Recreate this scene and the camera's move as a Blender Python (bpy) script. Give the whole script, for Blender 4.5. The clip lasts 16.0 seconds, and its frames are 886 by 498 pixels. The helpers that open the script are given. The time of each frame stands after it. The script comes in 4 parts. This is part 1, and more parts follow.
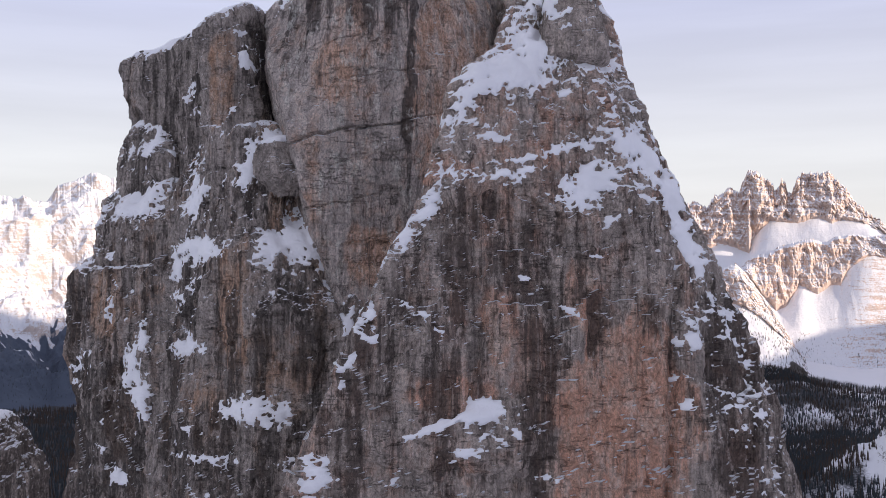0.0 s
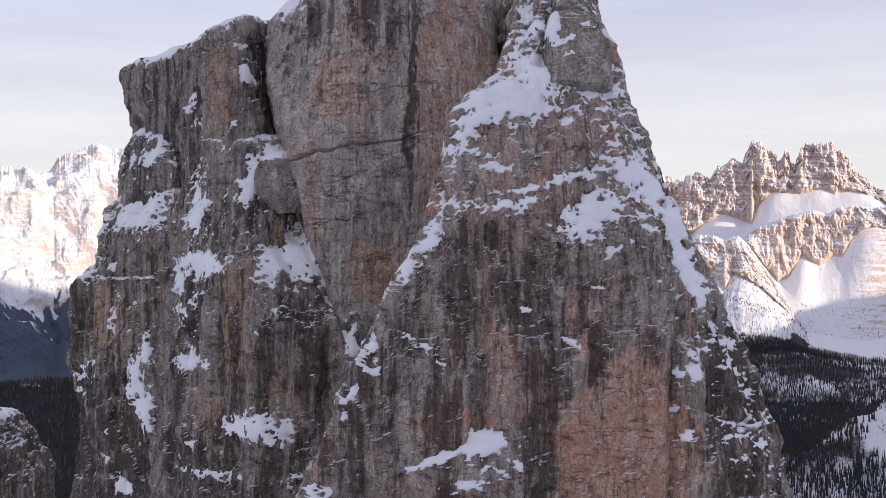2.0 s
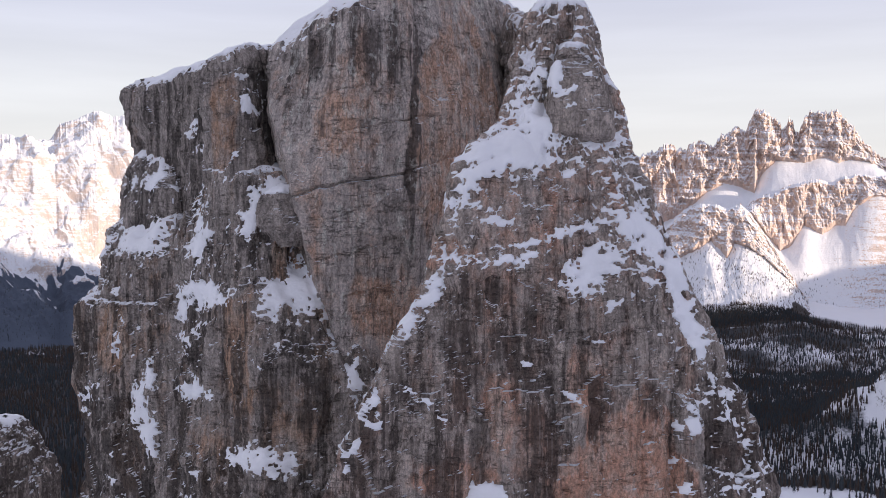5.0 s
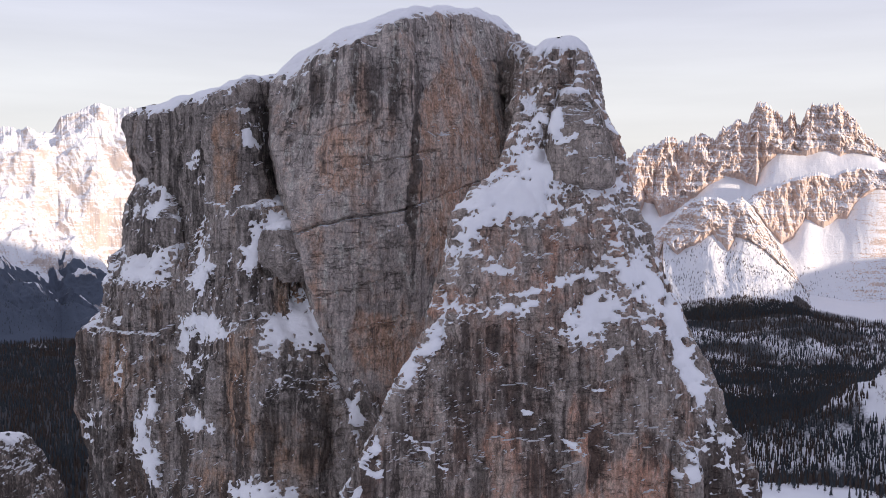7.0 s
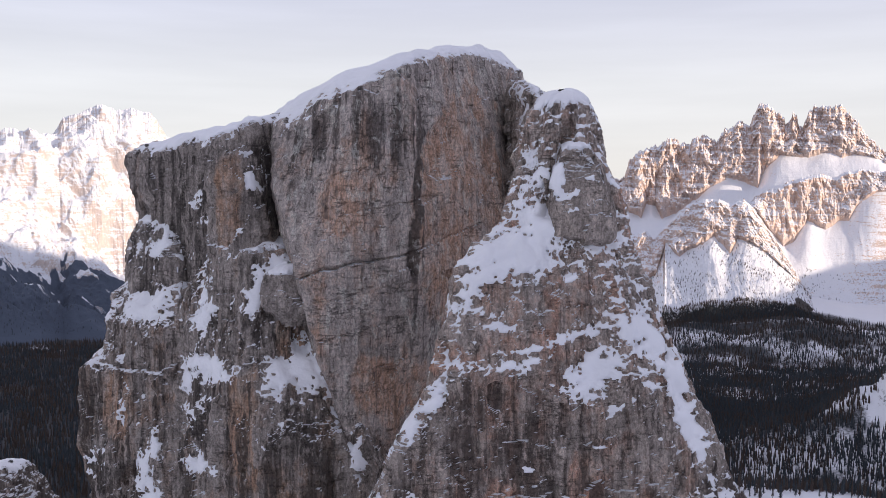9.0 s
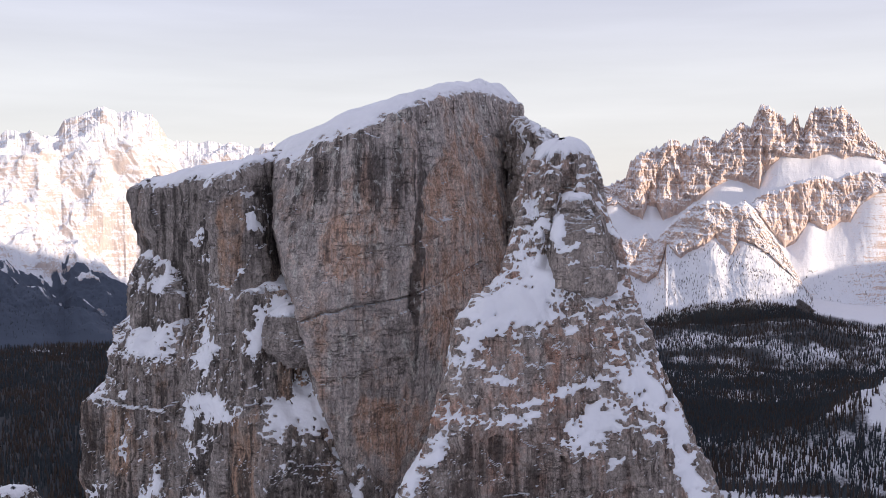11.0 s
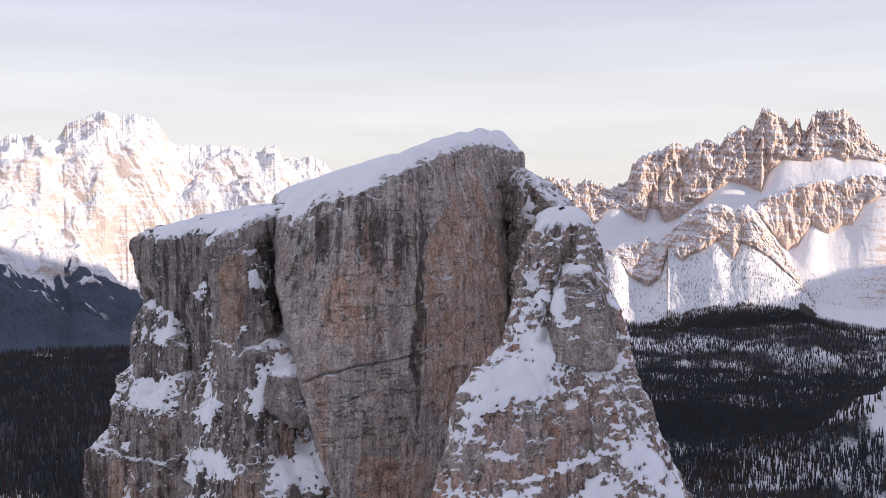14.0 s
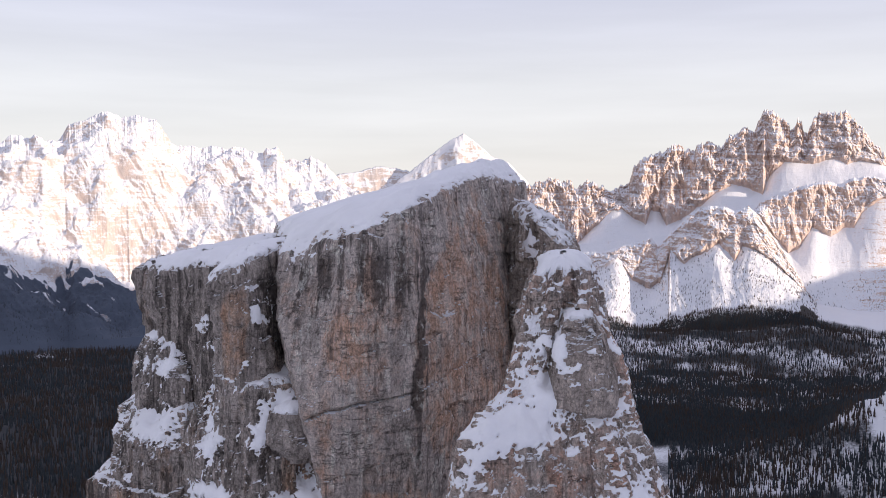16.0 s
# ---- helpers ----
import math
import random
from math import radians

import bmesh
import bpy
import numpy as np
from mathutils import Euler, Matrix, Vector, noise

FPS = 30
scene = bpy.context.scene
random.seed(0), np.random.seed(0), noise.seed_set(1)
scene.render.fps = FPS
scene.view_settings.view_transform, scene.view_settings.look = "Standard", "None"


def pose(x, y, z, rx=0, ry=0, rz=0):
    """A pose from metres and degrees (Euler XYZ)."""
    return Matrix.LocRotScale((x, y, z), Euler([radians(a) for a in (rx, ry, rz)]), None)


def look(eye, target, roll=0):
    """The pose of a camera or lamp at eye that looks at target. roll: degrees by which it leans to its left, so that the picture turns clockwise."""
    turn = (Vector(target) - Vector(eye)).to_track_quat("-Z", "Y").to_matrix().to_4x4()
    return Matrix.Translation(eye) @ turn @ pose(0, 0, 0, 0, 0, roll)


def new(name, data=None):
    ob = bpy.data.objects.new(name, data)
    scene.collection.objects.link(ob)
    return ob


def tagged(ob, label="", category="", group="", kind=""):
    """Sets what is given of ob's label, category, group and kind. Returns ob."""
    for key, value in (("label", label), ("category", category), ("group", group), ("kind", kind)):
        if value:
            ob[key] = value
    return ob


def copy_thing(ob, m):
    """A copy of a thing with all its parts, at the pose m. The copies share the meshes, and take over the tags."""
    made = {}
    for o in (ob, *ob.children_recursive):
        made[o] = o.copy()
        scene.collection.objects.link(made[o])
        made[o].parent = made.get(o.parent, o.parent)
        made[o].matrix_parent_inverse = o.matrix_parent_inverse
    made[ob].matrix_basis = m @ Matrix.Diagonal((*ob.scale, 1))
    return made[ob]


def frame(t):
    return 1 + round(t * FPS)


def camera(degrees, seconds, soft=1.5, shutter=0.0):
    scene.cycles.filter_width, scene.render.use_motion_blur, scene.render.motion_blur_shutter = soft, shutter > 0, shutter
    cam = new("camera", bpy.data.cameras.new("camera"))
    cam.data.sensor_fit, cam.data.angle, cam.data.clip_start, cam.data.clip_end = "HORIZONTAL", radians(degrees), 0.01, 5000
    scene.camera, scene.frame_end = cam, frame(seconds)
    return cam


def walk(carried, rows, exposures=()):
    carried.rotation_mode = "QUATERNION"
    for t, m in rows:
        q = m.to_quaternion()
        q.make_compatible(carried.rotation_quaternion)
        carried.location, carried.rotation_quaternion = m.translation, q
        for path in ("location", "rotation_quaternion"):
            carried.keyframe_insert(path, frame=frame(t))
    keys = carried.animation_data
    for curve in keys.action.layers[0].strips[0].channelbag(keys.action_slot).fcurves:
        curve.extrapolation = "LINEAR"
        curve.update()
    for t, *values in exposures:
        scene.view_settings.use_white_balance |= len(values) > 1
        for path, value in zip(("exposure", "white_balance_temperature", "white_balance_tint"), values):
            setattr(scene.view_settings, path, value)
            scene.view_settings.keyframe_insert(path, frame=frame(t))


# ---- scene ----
cam = camera(52.0, 16.0, soft=0.6)
METRES, EYE, TILT, LEAN, TURN = 50.0, 75.0, 0.0, 0.0, 0.0
ROWS = [
    (0.0, 0.0, 0.0, 0.0, -0.0, 0.0, -0.0),
    (0.5, 0.0002, 0.0004, 0.0344, 0.02, -0.49, 0.02),
    (1.0, 0.0001, 0.0007, 0.0689, 0.07, -0.99, -0.0),
    (1.5, 0.0002, 0.0011, 0.1033, 0.1, -1.46, 0.02),
    (2.0, 0.0005, 0.0017, 0.1374, 0.13, -1.91, 0.0),
    (2.5, 0.0007, 0.0025, 0.1712, 0.15, -2.34, 0.01),
    (3.0, 0.0009, 0.0035, 0.2039, 0.18, -2.76, -0.0),
    (3.5, 0.0012, 0.0043, 0.2365, 0.21, -3.15, -0.01),
    (4.0, 0.0014, 0.0046, 0.2693, 0.23, -3.48, -0.03),
    (6.5, 0.0023, 0.0069, 0.4326, 0.32, -4.54, -0.11),
    (7.0, 0.0022, 0.0071, 0.4649, 0.35, -4.58, -0.11),
    (7.5, 0.0024, 0.0074, 0.4978, 0.38, -4.57, -0.11),
    (8.0, 0.0022, 0.0075, 0.5303, 0.4, -4.57, -0.11),
    (8.5, 0.002, 0.0078, 0.563, 0.43, -4.57, -0.12),
    (9.0, 0.0016, 0.0082, 0.5954, 0.46, -4.57, -0.15),
    (11.5, 0.0018, 0.0108, 0.7463, 0.54, -4.54, -0.07),
    (12.0, 0.0015, 0.01, 0.7752, 0.56, -4.54, -0.08),
    (12.5, 0.0017, 0.0097, 0.8046, 0.57, -4.52, -0.05),
    (13.0, 0.0023, 0.0095, 0.8338, 0.59, -4.5, -0.04),
    (13.5, 0.003, 0.0105, 0.8625, 0.62, -4.48, -0.03),
    (14.0, 0.0041, 0.0099, 0.8904, 0.65, -4.45, -0.02),
    (14.5, 0.0049, 0.0096, 0.9188, 0.67, -4.45, -0.02),
    (15.0, 0.0041, 0.0103, 0.9457, 0.69, -4.43, -0.06),
    (15.5, 0.0033, 0.0101, 0.973, 0.71, -4.42, -0.09),
    (16.0, 0.0029, 0.012, 0.9997, 0.74, -4.42, -0.11),
]
walk(cam, [(t, pose(0, 0, EYE, TILT, LEAN, TURN) @ pose(METRES * x, METRES * y, METRES * z, 90 + pitch, roll, yaw)) for t, x, y, z, yaw, pitch, roll in ROWS],
     exposures=((0.0, 0.2), (16.0, 0.2)))

# ---- world and sun ----
SUN_AZ, SUN_EL = 120.0, 9.0          # degrees clockwise from +y, and above the horizon
world = bpy.data.worlds.new("world")
scene.world = world
world.use_nodes = True
wn, wl = world.node_tree.nodes, world.node_tree.links
wn.clear()
sky = wn.new("ShaderNodeTexSky")
sky.sky_type = "NISHITA"
sky.sun_disc = False
sky.sun_elevation = radians(SUN_EL)
sky.sun_rotation = radians(SUN_AZ)
sky.altitude = 2300
sky.air_density, sky.dust_density, sky.ozone_density = 1.0, 2.0, 1.5
wbg = wn.new("ShaderNodeBackground")
wbg.inputs["Strength"].default_value = 0.15
wout = wn.new("ShaderNodeOutputWorld")
# a thin veil of high cloud, paler towards the horizon, over the clear sky
wco = wn.new("ShaderNodeTexCoord")
wsep = wn.new("ShaderNodeSeparateXYZ")
wl.new(wco.outputs["Generated"], wsep.inputs[0])
wramp = wn.new("ShaderNodeValToRGB")
wramp.color_ramp.elements[0].position, wramp.color_ramp.elements[0].color = 0.0, (0.88, 0.85, 0.84, 1)
wramp.color_ramp.elements[1].position, wramp.color_ramp.elements[1].color = 0.6, (0.55, 0.55, 0.70, 1)
wmid = wramp.color_ramp.elements.new(0.10)
wmid.color = (0.84, 0.835, 0.87, 1)
wmid = wramp.color_ramp.elements.new(0.25)
wmid.color = (0.63, 0.65, 0.84, 1)
wl.new(wsep.outputs["Z"], wramp.inputs[0])
wmap = wn.new("ShaderNodeMapping")
wmap.inputs["Scale"].default_value = (1.5, 1.5, 16)
wl.new(wco.outputs["Generated"], wmap.inputs["Vector"])
wcl = wn.new("ShaderNodeTexNoise")
wcl.inputs["Scale"].default_value, wcl.inputs["Detail"].default_value = 1.6, 6
wl.new(wmap.outputs[0], wcl.inputs["Vector"])
wrange = wn.new("ShaderNodeMapRange")
for _k, _v in zip(("From Min", "From Max", "To Min", "To Max"), (0.35, 0.75, 5.6, 6.4)):
    wrange.inputs[_k].default_value = _v
wl.new(wcl.outputs["Fac"], wrange.inputs["Value"])
wscale = wn.new("ShaderNodeVectorMath")
wscale.operation = "SCALE"
wl.new(wramp.outputs[0], wscale.inputs[0])
wl.new(wrange.outputs[0], wscale.inputs["Scale"])
wmix = wn.new("ShaderNodeMix")
wmix.data_type = "RGBA"
wmix.inputs[0].default_value = 0.93
wl.new(sky.outputs[0], wmix.inputs[6])
wl.new(wscale.outputs[0], wmix.inputs[7])
wl.new(wmix.outputs[2], wbg.inputs["Color"])
wl.new(wbg.outputs[0], wout.inputs["Surface"])

sun_data = bpy.data.lights.new("sun", "SUN")
sun_data.energy, sun_data.angle, sun_data.color = 4.6, radians(0.5), (1.0, 0.81, 0.66)
sun = new("sun", sun_data)
_sd = Vector((math.sin(radians(SUN_AZ)) * math.cos(radians(SUN_EL)), math.cos(radians(SUN_AZ)) * math.cos(radians(SUN_EL)), math.sin(radians(SUN_EL))))
sun.matrix_world = look(_sd * 3000, (0, 0, 0))

# ---- noise on arrays ----
_rng = np.random.RandomState(7)
_perm = np.concatenate([_rng.permutation(256)] * 3)
_grad = _rng.normal(size=(256, 3))
_grad /= np.linalg.norm(_grad, axis=1)[:, None]


def perlin(p):
    """Gradient noise, about -1 to 1, at points p (n, 3)."""
    i = np.floor(p).astype(int)
    f = p - i
    i &= 255
    u = f * f * f * (f * (f * 6 - 15) + 10)
    out = np.zeros(len(p))
    for dx in (0, 1):
        for dy in (0, 1):
            for dz in (0, 1):
                h = _perm[_perm[_perm[i[:, 0] + dx] + i[:, 1] + dy] + i[:, 2] + dz]
                g = _grad[h]
                d = g[:, 0] * (f[:, 0] - dx) + g[:, 1] * (f[:, 1] - dy) + g[:, 2] * (f[:, 2] - dz)
                w = (u[:, 0] if dx else 1 - u[:, 0]) * (u[:, 1] if dy else 1 - u[:, 1]) * (u[:, 2] if dz else 1 - u[:, 2])
                out += d * w
    return out * 1.5


def fbm(p, size, octaves=3, gain=0.5, seed=0.0):
    """Summed noise; size: metres of the coarsest wave, one number or three."""
    q = p / np.array(size) + seed * 17.31
    out, a = np.zeros(len(p)), 1.0
    for _ in range(octaves):
        out += a * perlin(q)
        q, a = q * 2.03 + 5.7, a * gain
    return out


def ridged(p, size, octaves=3, gain=0.5, seed=0.0):
    q = p / np.array(size) + seed * 13.7
    out, a = np.zeros(len(p)), 1.0
    for _ in range(octaves):
        out += a * (1 - 2 * np.abs(perlin(q)))
        q, a = q * 2.07 + 3.1, a * gain
    return out


def cells(p, size, seed=0.0):
    """Broken blocks: a random value per cell, and the distance to the cell's border."""
    q = p / np.array(size) + seed * 9.1
    i = np.floor(q).astype(int)
    best = np.full(len(p), 9.0)
    second = np.full(len(p), 9.0)
    val = np.zeros(len(p))
    for dx in (-1, 0, 1):
        for dy in (-1, 0, 1):
            for dz in (-1, 0, 1):
                c = i + (dx, dy, dz)
                h = _perm[_perm[_perm[c[:, 0] & 255] + (c[:, 1] & 255)] + (c[:, 2] & 255)]
                at = c + 0.5 + 0.45 * _grad[h]
                d = np.abs(q - at).max(axis=1) * 0.6 + np.linalg.norm(q - at, axis=1) * 0.4
                near = d < best
                second = np.where(near, best, np.minimum(second, d))
                val = np.where(near, h / 255.0, val)
                best = np.where(near, d, best)
    return val, second - best


def sstep(a, b, x):
    t = np.clip((x - a) / (b - a), 0, 1)
    return t * t * (3 - 2 * t)


# ---- materials ----
def material(name):
    m = bpy.data.materials.new(name)
    m.use_nodes = True
    n, l = m.node_tree.nodes, m.node_tree.links
    return m, n, l, n["Principled BSDF"]


def n_noise(n, l, vec, scale, detail=4.0, rough=0.6, stretch=(1, 1, 1)):
    mp = n.new("ShaderNodeMapping")
    mp.inputs["Scale"].default_value = stretch
    l.new(vec, mp.inputs["Vector"])
    t = n.new("ShaderNodeTexNoise")
    t.inputs["Scale"].default_value, t.inputs["Detail"].default_value, t.inputs["Roughness"].default_value = scale, detail, rough
    l.new(mp.outputs[0], t.inputs["Vector"])
    return t.outputs["Fac"]


def n_range(n, l, x, a, b, c=0.0, d=1.0):
    r = n.new("ShaderNodeMapRange")
    r.interpolation_type = "SMOOTHSTEP"
    for k, v in zip(("From Min", "From Max", "To Min", "To Max"), (a, b, c, d)):
        r.inputs[k].default_value = v
    l.new(x, r.inputs["Value"])
    return r.outputs["Result"]


def n_mix(n, l, fac, a, b, blend="MIX"):
    m = n.new("ShaderNodeMix")
    m.data_type, m.blend_type = "RGBA", blend
    for socket, v in ((m.inputs[0], fac), (m.inputs[6], a), (m.inputs[7], b)):
        if isinstance(v, bpy.types.NodeSocket):
            l.new(v, socket)
        else:
            socket.default_value = v if isinstance(v, float) else (*v, 1.0)
    return m.outputs[2]


def n_math(n, l, op, a, b):
    m = n.new("ShaderNodeMath")
    m.operation = op
    for socket, v in zip(m.inputs, (a, b)):
        if isinstance(v, bpy.types.NodeSocket):
            l.new(v, socket)
        else:
            socket.default_value = v
    return m.outputs[0]


def n_bump(n, l, height, strength, distance, bsdf, chain=None):
    b = n.new("ShaderNodeBump")
    b.inputs["Strength"].default_value, b.inputs["Distance"].default_value = strength, distance
    l.new(height, b.inputs["Height"])
    if chain:
        l.new(chain, b.inputs["Normal"])
    l.new(b.outputs[0], bsdf.inputs["Normal"])
    return b.outputs[0]


def snow_material(name, colour=(0.90, 0.91, 0.94), grain=1.2):
    m, n, l, b = material(name)
    pos = n.new("ShaderNodeNewGeometry").outputs["Position"]
    a = n_noise(n, l, pos, 0.12, 4)
    c = n_noise(n, l, pos, grain, 5, 0.65)
    col = n_mix(n, l, n_range(n, l, a, 0.35, 0.7), colour, tuple(v * 0.93 for v in colour))
    l.new(col, b.inputs["Base Color"])
    b.inputs["Roughness"].default_value = 0.75
    b.inputs["Specular IOR Level"].default_value = 0.2
    n_bump(n, l, c, 0.5, 0.25, b)
    return m


SNOW = snow_material("snow")


def rock_material(name, grey, dark, tan, ochre, fleck=0.62):
    """Weathered limestone: grey with dark water streaks, tan and ochre where the rock is freshly broken; snow dust on
    flat grains.
    The mesh carries 'ochre' and 'dark': where broken rock lies, and how dark it is, from seepage and from light and
    shade painted in."""
    m, n, l, b = material(name)
    geo = n.new("ShaderNodeNewGeometry")
    pos = geo.outputs["Position"]

    def attribute(key):
        t = n.new("ShaderNodeAttribute")
        t.attribute_name = key
        return t.outputs["Fac"]

    streak = n_noise(n, l, pos, 0.62, 9, 0.72, (1, 1, 0.045))
    streak2 = n_noise(n, l, pos, 0.24, 6, 0.6, (1, 1, 0.06))
    blotch = n_noise(n, l, pos, 0.30, 7, 0.7)
    grain = n_noise(n, l, pos, 3.2, 9, 0.78, (1, 1, 0.7))
    bed = n_noise(n, l, pos, 0.9, 7, 0.7, (0.10, 0.10, 1))
    # how much broken, warm rock shows
    warm = n_math(n, l, "ADD", attribute("ochre"), n_math(n, l, "MULTIPLY", n_math(n, l, "SUBTRACT", blotch, 0.5), 1.5))
    warm = n_range(n, l, n_math(n, l, "ADD", warm, n_math(n, l, "MULTIPLY", n_math(n, l, "SUBTRACT", streak2, 0.5), 1.4)), 0.15, 0.7)
    hue = n_mix(n, l, n_range(n, l, n_noise(n, l, pos, 0.45, 6, 0.65, (1, 1, 0.5)), 0.34, 0.58), tan, ochre)
    base = n_mix(n, l, n_range(n, l, n_noise(n, l, pos, 0.7, 7, 0.7, (1, 1, 0.3)), 0.35, 0.65), grey, tuple(v * 0.62 for v in grey))
    col = n_mix(n, l, warm, base, hue)
    dark_amount = n_math(n, l, "ADD", attribute("dark"), n_math(n, l, "MULTIPLY", n_math(n, l, "SUBTRACT", streak, 0.5), 3.0))
    dark_amount = n_math(n, l, "ADD", dark_amount, n_math(n, l, "MULTIPLY", n_math(n, l, "SUBTRACT", streak2, 0.5), 1.6))
    dark_amount = n_math(n, l, "ADD", dark_amount, n_math(n, l, "MULTIPLY", n_math(n, l, "SUBTRACT", blotch, 0.5), 1.0))
    col = n_mix(n, l, n_range(n, l, dark_amount, 0.12, 0.60, 0.0, 0.86), col, dark)
    pale = n_range(n, l, n_noise(n, l, pos, 0.55, 9, 0.75, (1, 1, 0.45)), 0.53, 0.62, 0.0, 0.45)
    col = n_mix(n, l, pale, col, tuple(min(1, v * 1.55) for v in grey))
    shade = n_range(n, l, grain, 0.32, 0.68, 0.58, 1.36)
    mul = n.new("ShaderNodeVectorMath")
    mul.operation = "SCALE"
    l.new(col, mul.inputs[0])
    l.new(shade, mul.inputs["Scale"])
    col = mul.outputs[0]
    # thin bedding cracks, broken off here and there
    off = n_math(n, l, "ABSOLUTE", n_math(n, l, "SUBTRACT", n_noise(n, l, pos, 0.5, 5, 0.6, (0.16, 0.16, 1)), 0.5), 0.0)
    crack = n_range(n, l, off, 0.0, 0.010, 1.0, 0.0)
    crack = n_math(n, l, "MULTIPLY", crack, n_range(n, l, n_noise(n, l, pos, 0.35, 5, 0.6), 0.46, 0.58))
    line = n_noise(n, l, pos, 1.7, 6, 0.62, (1, 1, 0.022))
    strip = n_range(n, l, n_noise(n, l, pos, 0.16, 4, 0.6, (1, 1, 0.35)), 0.42, 0.60, 0.15, 1.0)
    col = n_mix(n, l, n_math(n, l, "MULTIPLY", strip, n_range(n, l, line, 0.52, 0.60, 0.0, 0.52)), col, tuple(v * 1.3 for v in dark))
    col = n_mix(n, l, n_math(n, l, "MULTIPLY", strip, n_range(n, l, line, 0.46, 0.40, 0.0, 0.22)), col, tuple(min(1, v * 1.35) for v in grey))
    thin = n_math(n, l, "ABSOLUTE", n_math(n, l, "SUBTRACT", n_noise(n, l, pos, 1.1, 4, 0.55, (0.10, 0.10, 1)), 0.5), 0.0)
    thin = n_math(n, l, "MULTIPLY", n_range(n, l, thin, 0.0, 0.014, 1.0, 0.0), n_range(n, l, n_noise(n, l, pos, 0.55, 5, 0.65, (1, 1, 1.6)), 0.50, 0.58))
    crack = n_math(n, l, "MAXIMUM", crack, thin)
    # joints: upright clefts, and the edges of blocks
    rift = n_math(n, l, "ABSOLUTE", n_math(n, l, "SUBTRACT", n_noise(n, l, pos, 0.55, 4, 0.6, (1, 1, 0.14)), 0.5), 0.0)
    rift = n_math(n, l, "MULTIPLY", n_range(n, l, rift, 0.0, 0.012, 1.0, 0.0), n_range(n, l, n_noise(n, l, pos, 0.28, 4, 0.6), 0.50, 0.60))
    warp = n.new("ShaderNodeVectorMath")
    warp.operation = "MULTIPLY_ADD"
    wob = n.new("ShaderNodeTexNoise")
    wob.inputs["Scale"].default_value, wob.inputs["Detail"].default_value = 0.8, 5
    l.new(pos, wob.inputs["Vector"])
    l.new(wob.outputs["Color"], warp.inputs[0])
    warp.inputs[1].default_value = (1.3, 1.3, 1.0)
    l.new(pos, warp.inputs[2])
    block = n.new("ShaderNodeTexVoronoi")
    block.feature = "DISTANCE_TO_EDGE"
    block.inputs["Scale"].default_value = 0.62
    l.new(warp.outputs[0], block.inputs["Vector"])
    edge = n_math(n, l, "MULTIPLY", n_range(n, l, block.outputs["Distance"], 0.0, 0.045, 1.0, 0.0), n_range(n, l, n_noise(n, l, pos, 0.5, 5, 0.65), 0.45, 0.60))
    crack = n_math(n, l, "MAXIMUM", crack, n_math(n, l, "MAXIMUM", rift, n_math(n, l, "MULTIPLY", edge, 0.5)))
    col = n_mix(n, l, n_math(n, l, "MULTIPLY", crack, 0.6), col, tuple(v * 0.5 for v in dark))
    # snow dust on small flat places
    sep = n.new("ShaderNodeSeparateXYZ")
    l.new(geo.outputs["Normal"], sep.inputs[0])
    dust = n_math(n, l, "ADD", sep.outputs["Z"], n_math(n, l, "MULTIPLY", n_math(n, l, "SUBTRACT", n_noise(n, l, pos, 0.9, 7, 0.7, (0.7, 0.7, 1.4)), 0.5), 1.5))
    dust = n_range(n, l, dust, fleck, fleck + 0.06)
    col = n_mix(n, l, dust, col, (0.88, 0.89, 0.92))
    l.new(col, b.inputs["Base Color"])
    b.inputs["Roughness"].default_value = 0.9
    b.inputs["Specular IOR Level"].default_value = 0.15
    h = n_math(n, l, "ADD", n_math(n, l, "MULTIPLY", grain, 0.6), n_math(n, l, "ADD", n_math(n, l, "MULTIPLY", bed, 0.35), n_math(n, l, "MULTIPLY", streak, 0.8)))
    h = n_math(n, l, "SUBTRACT", h, n_math(n, l, "MULTIPLY", crack, 0.5))
    n_bump(n, l, h, 1.0, 0.8, b)
    return m


ROCK_GREY = rock_material("grey_limestone", (0.60, 0.515, 0.455), (0.100, 0.081, 0.072), (0.72, 0.54, 0.435), (0.70, 0.41, 0.295), 0.68)
ROCK_TAN = rock_material("tan_limestone", (0.73, 0.64, 0.585), (0.115, 0.10, 0.094), (0.80, 0.655, 0.565), (0.68, 0.45, 0.33), 0.85)
ROCK_BROWN = rock_material("brown_limestone", (0.53, 0.465, 0.42), (0.082, 0.071, 0.065), (0.63, 0.49, 0.39), (0.58, 0.375, 0.26), 0.70)


# ---- mesh helpers ----
def mesh_object(name, verts, faces, mat, smooth=True, attributes=None):
    me = bpy.data.meshes.new(name)
    faces = np.asarray(faces, dtype=np.int32)
    k = faces.shape[1]
    me.vertices.add(len(verts))
    me.vertices.foreach_set("co", np.asarray(verts, dtype=np.float32).ravel())
    me.loops.add(faces.size)
    me.loops.foreach_set("vertex_index", faces.ravel())
    me.polygons.add(len(faces))
    me.polygons.foreach_set("loop_start", np.arange(len(faces), dtype=np.int32) * k)
    me.update(calc_edges=True)
    me.polygons.foreach_set("use_smooth", np.full(len(faces), smooth))
    for key, values in (attributes or {}).items():
        a = me.attributes.new(key, "FLOAT", "POINT")
        a.data.foreach_set("value", np.asarray(values, dtype=np.float32))
    me.materials.append(mat)
    return new(name, me)


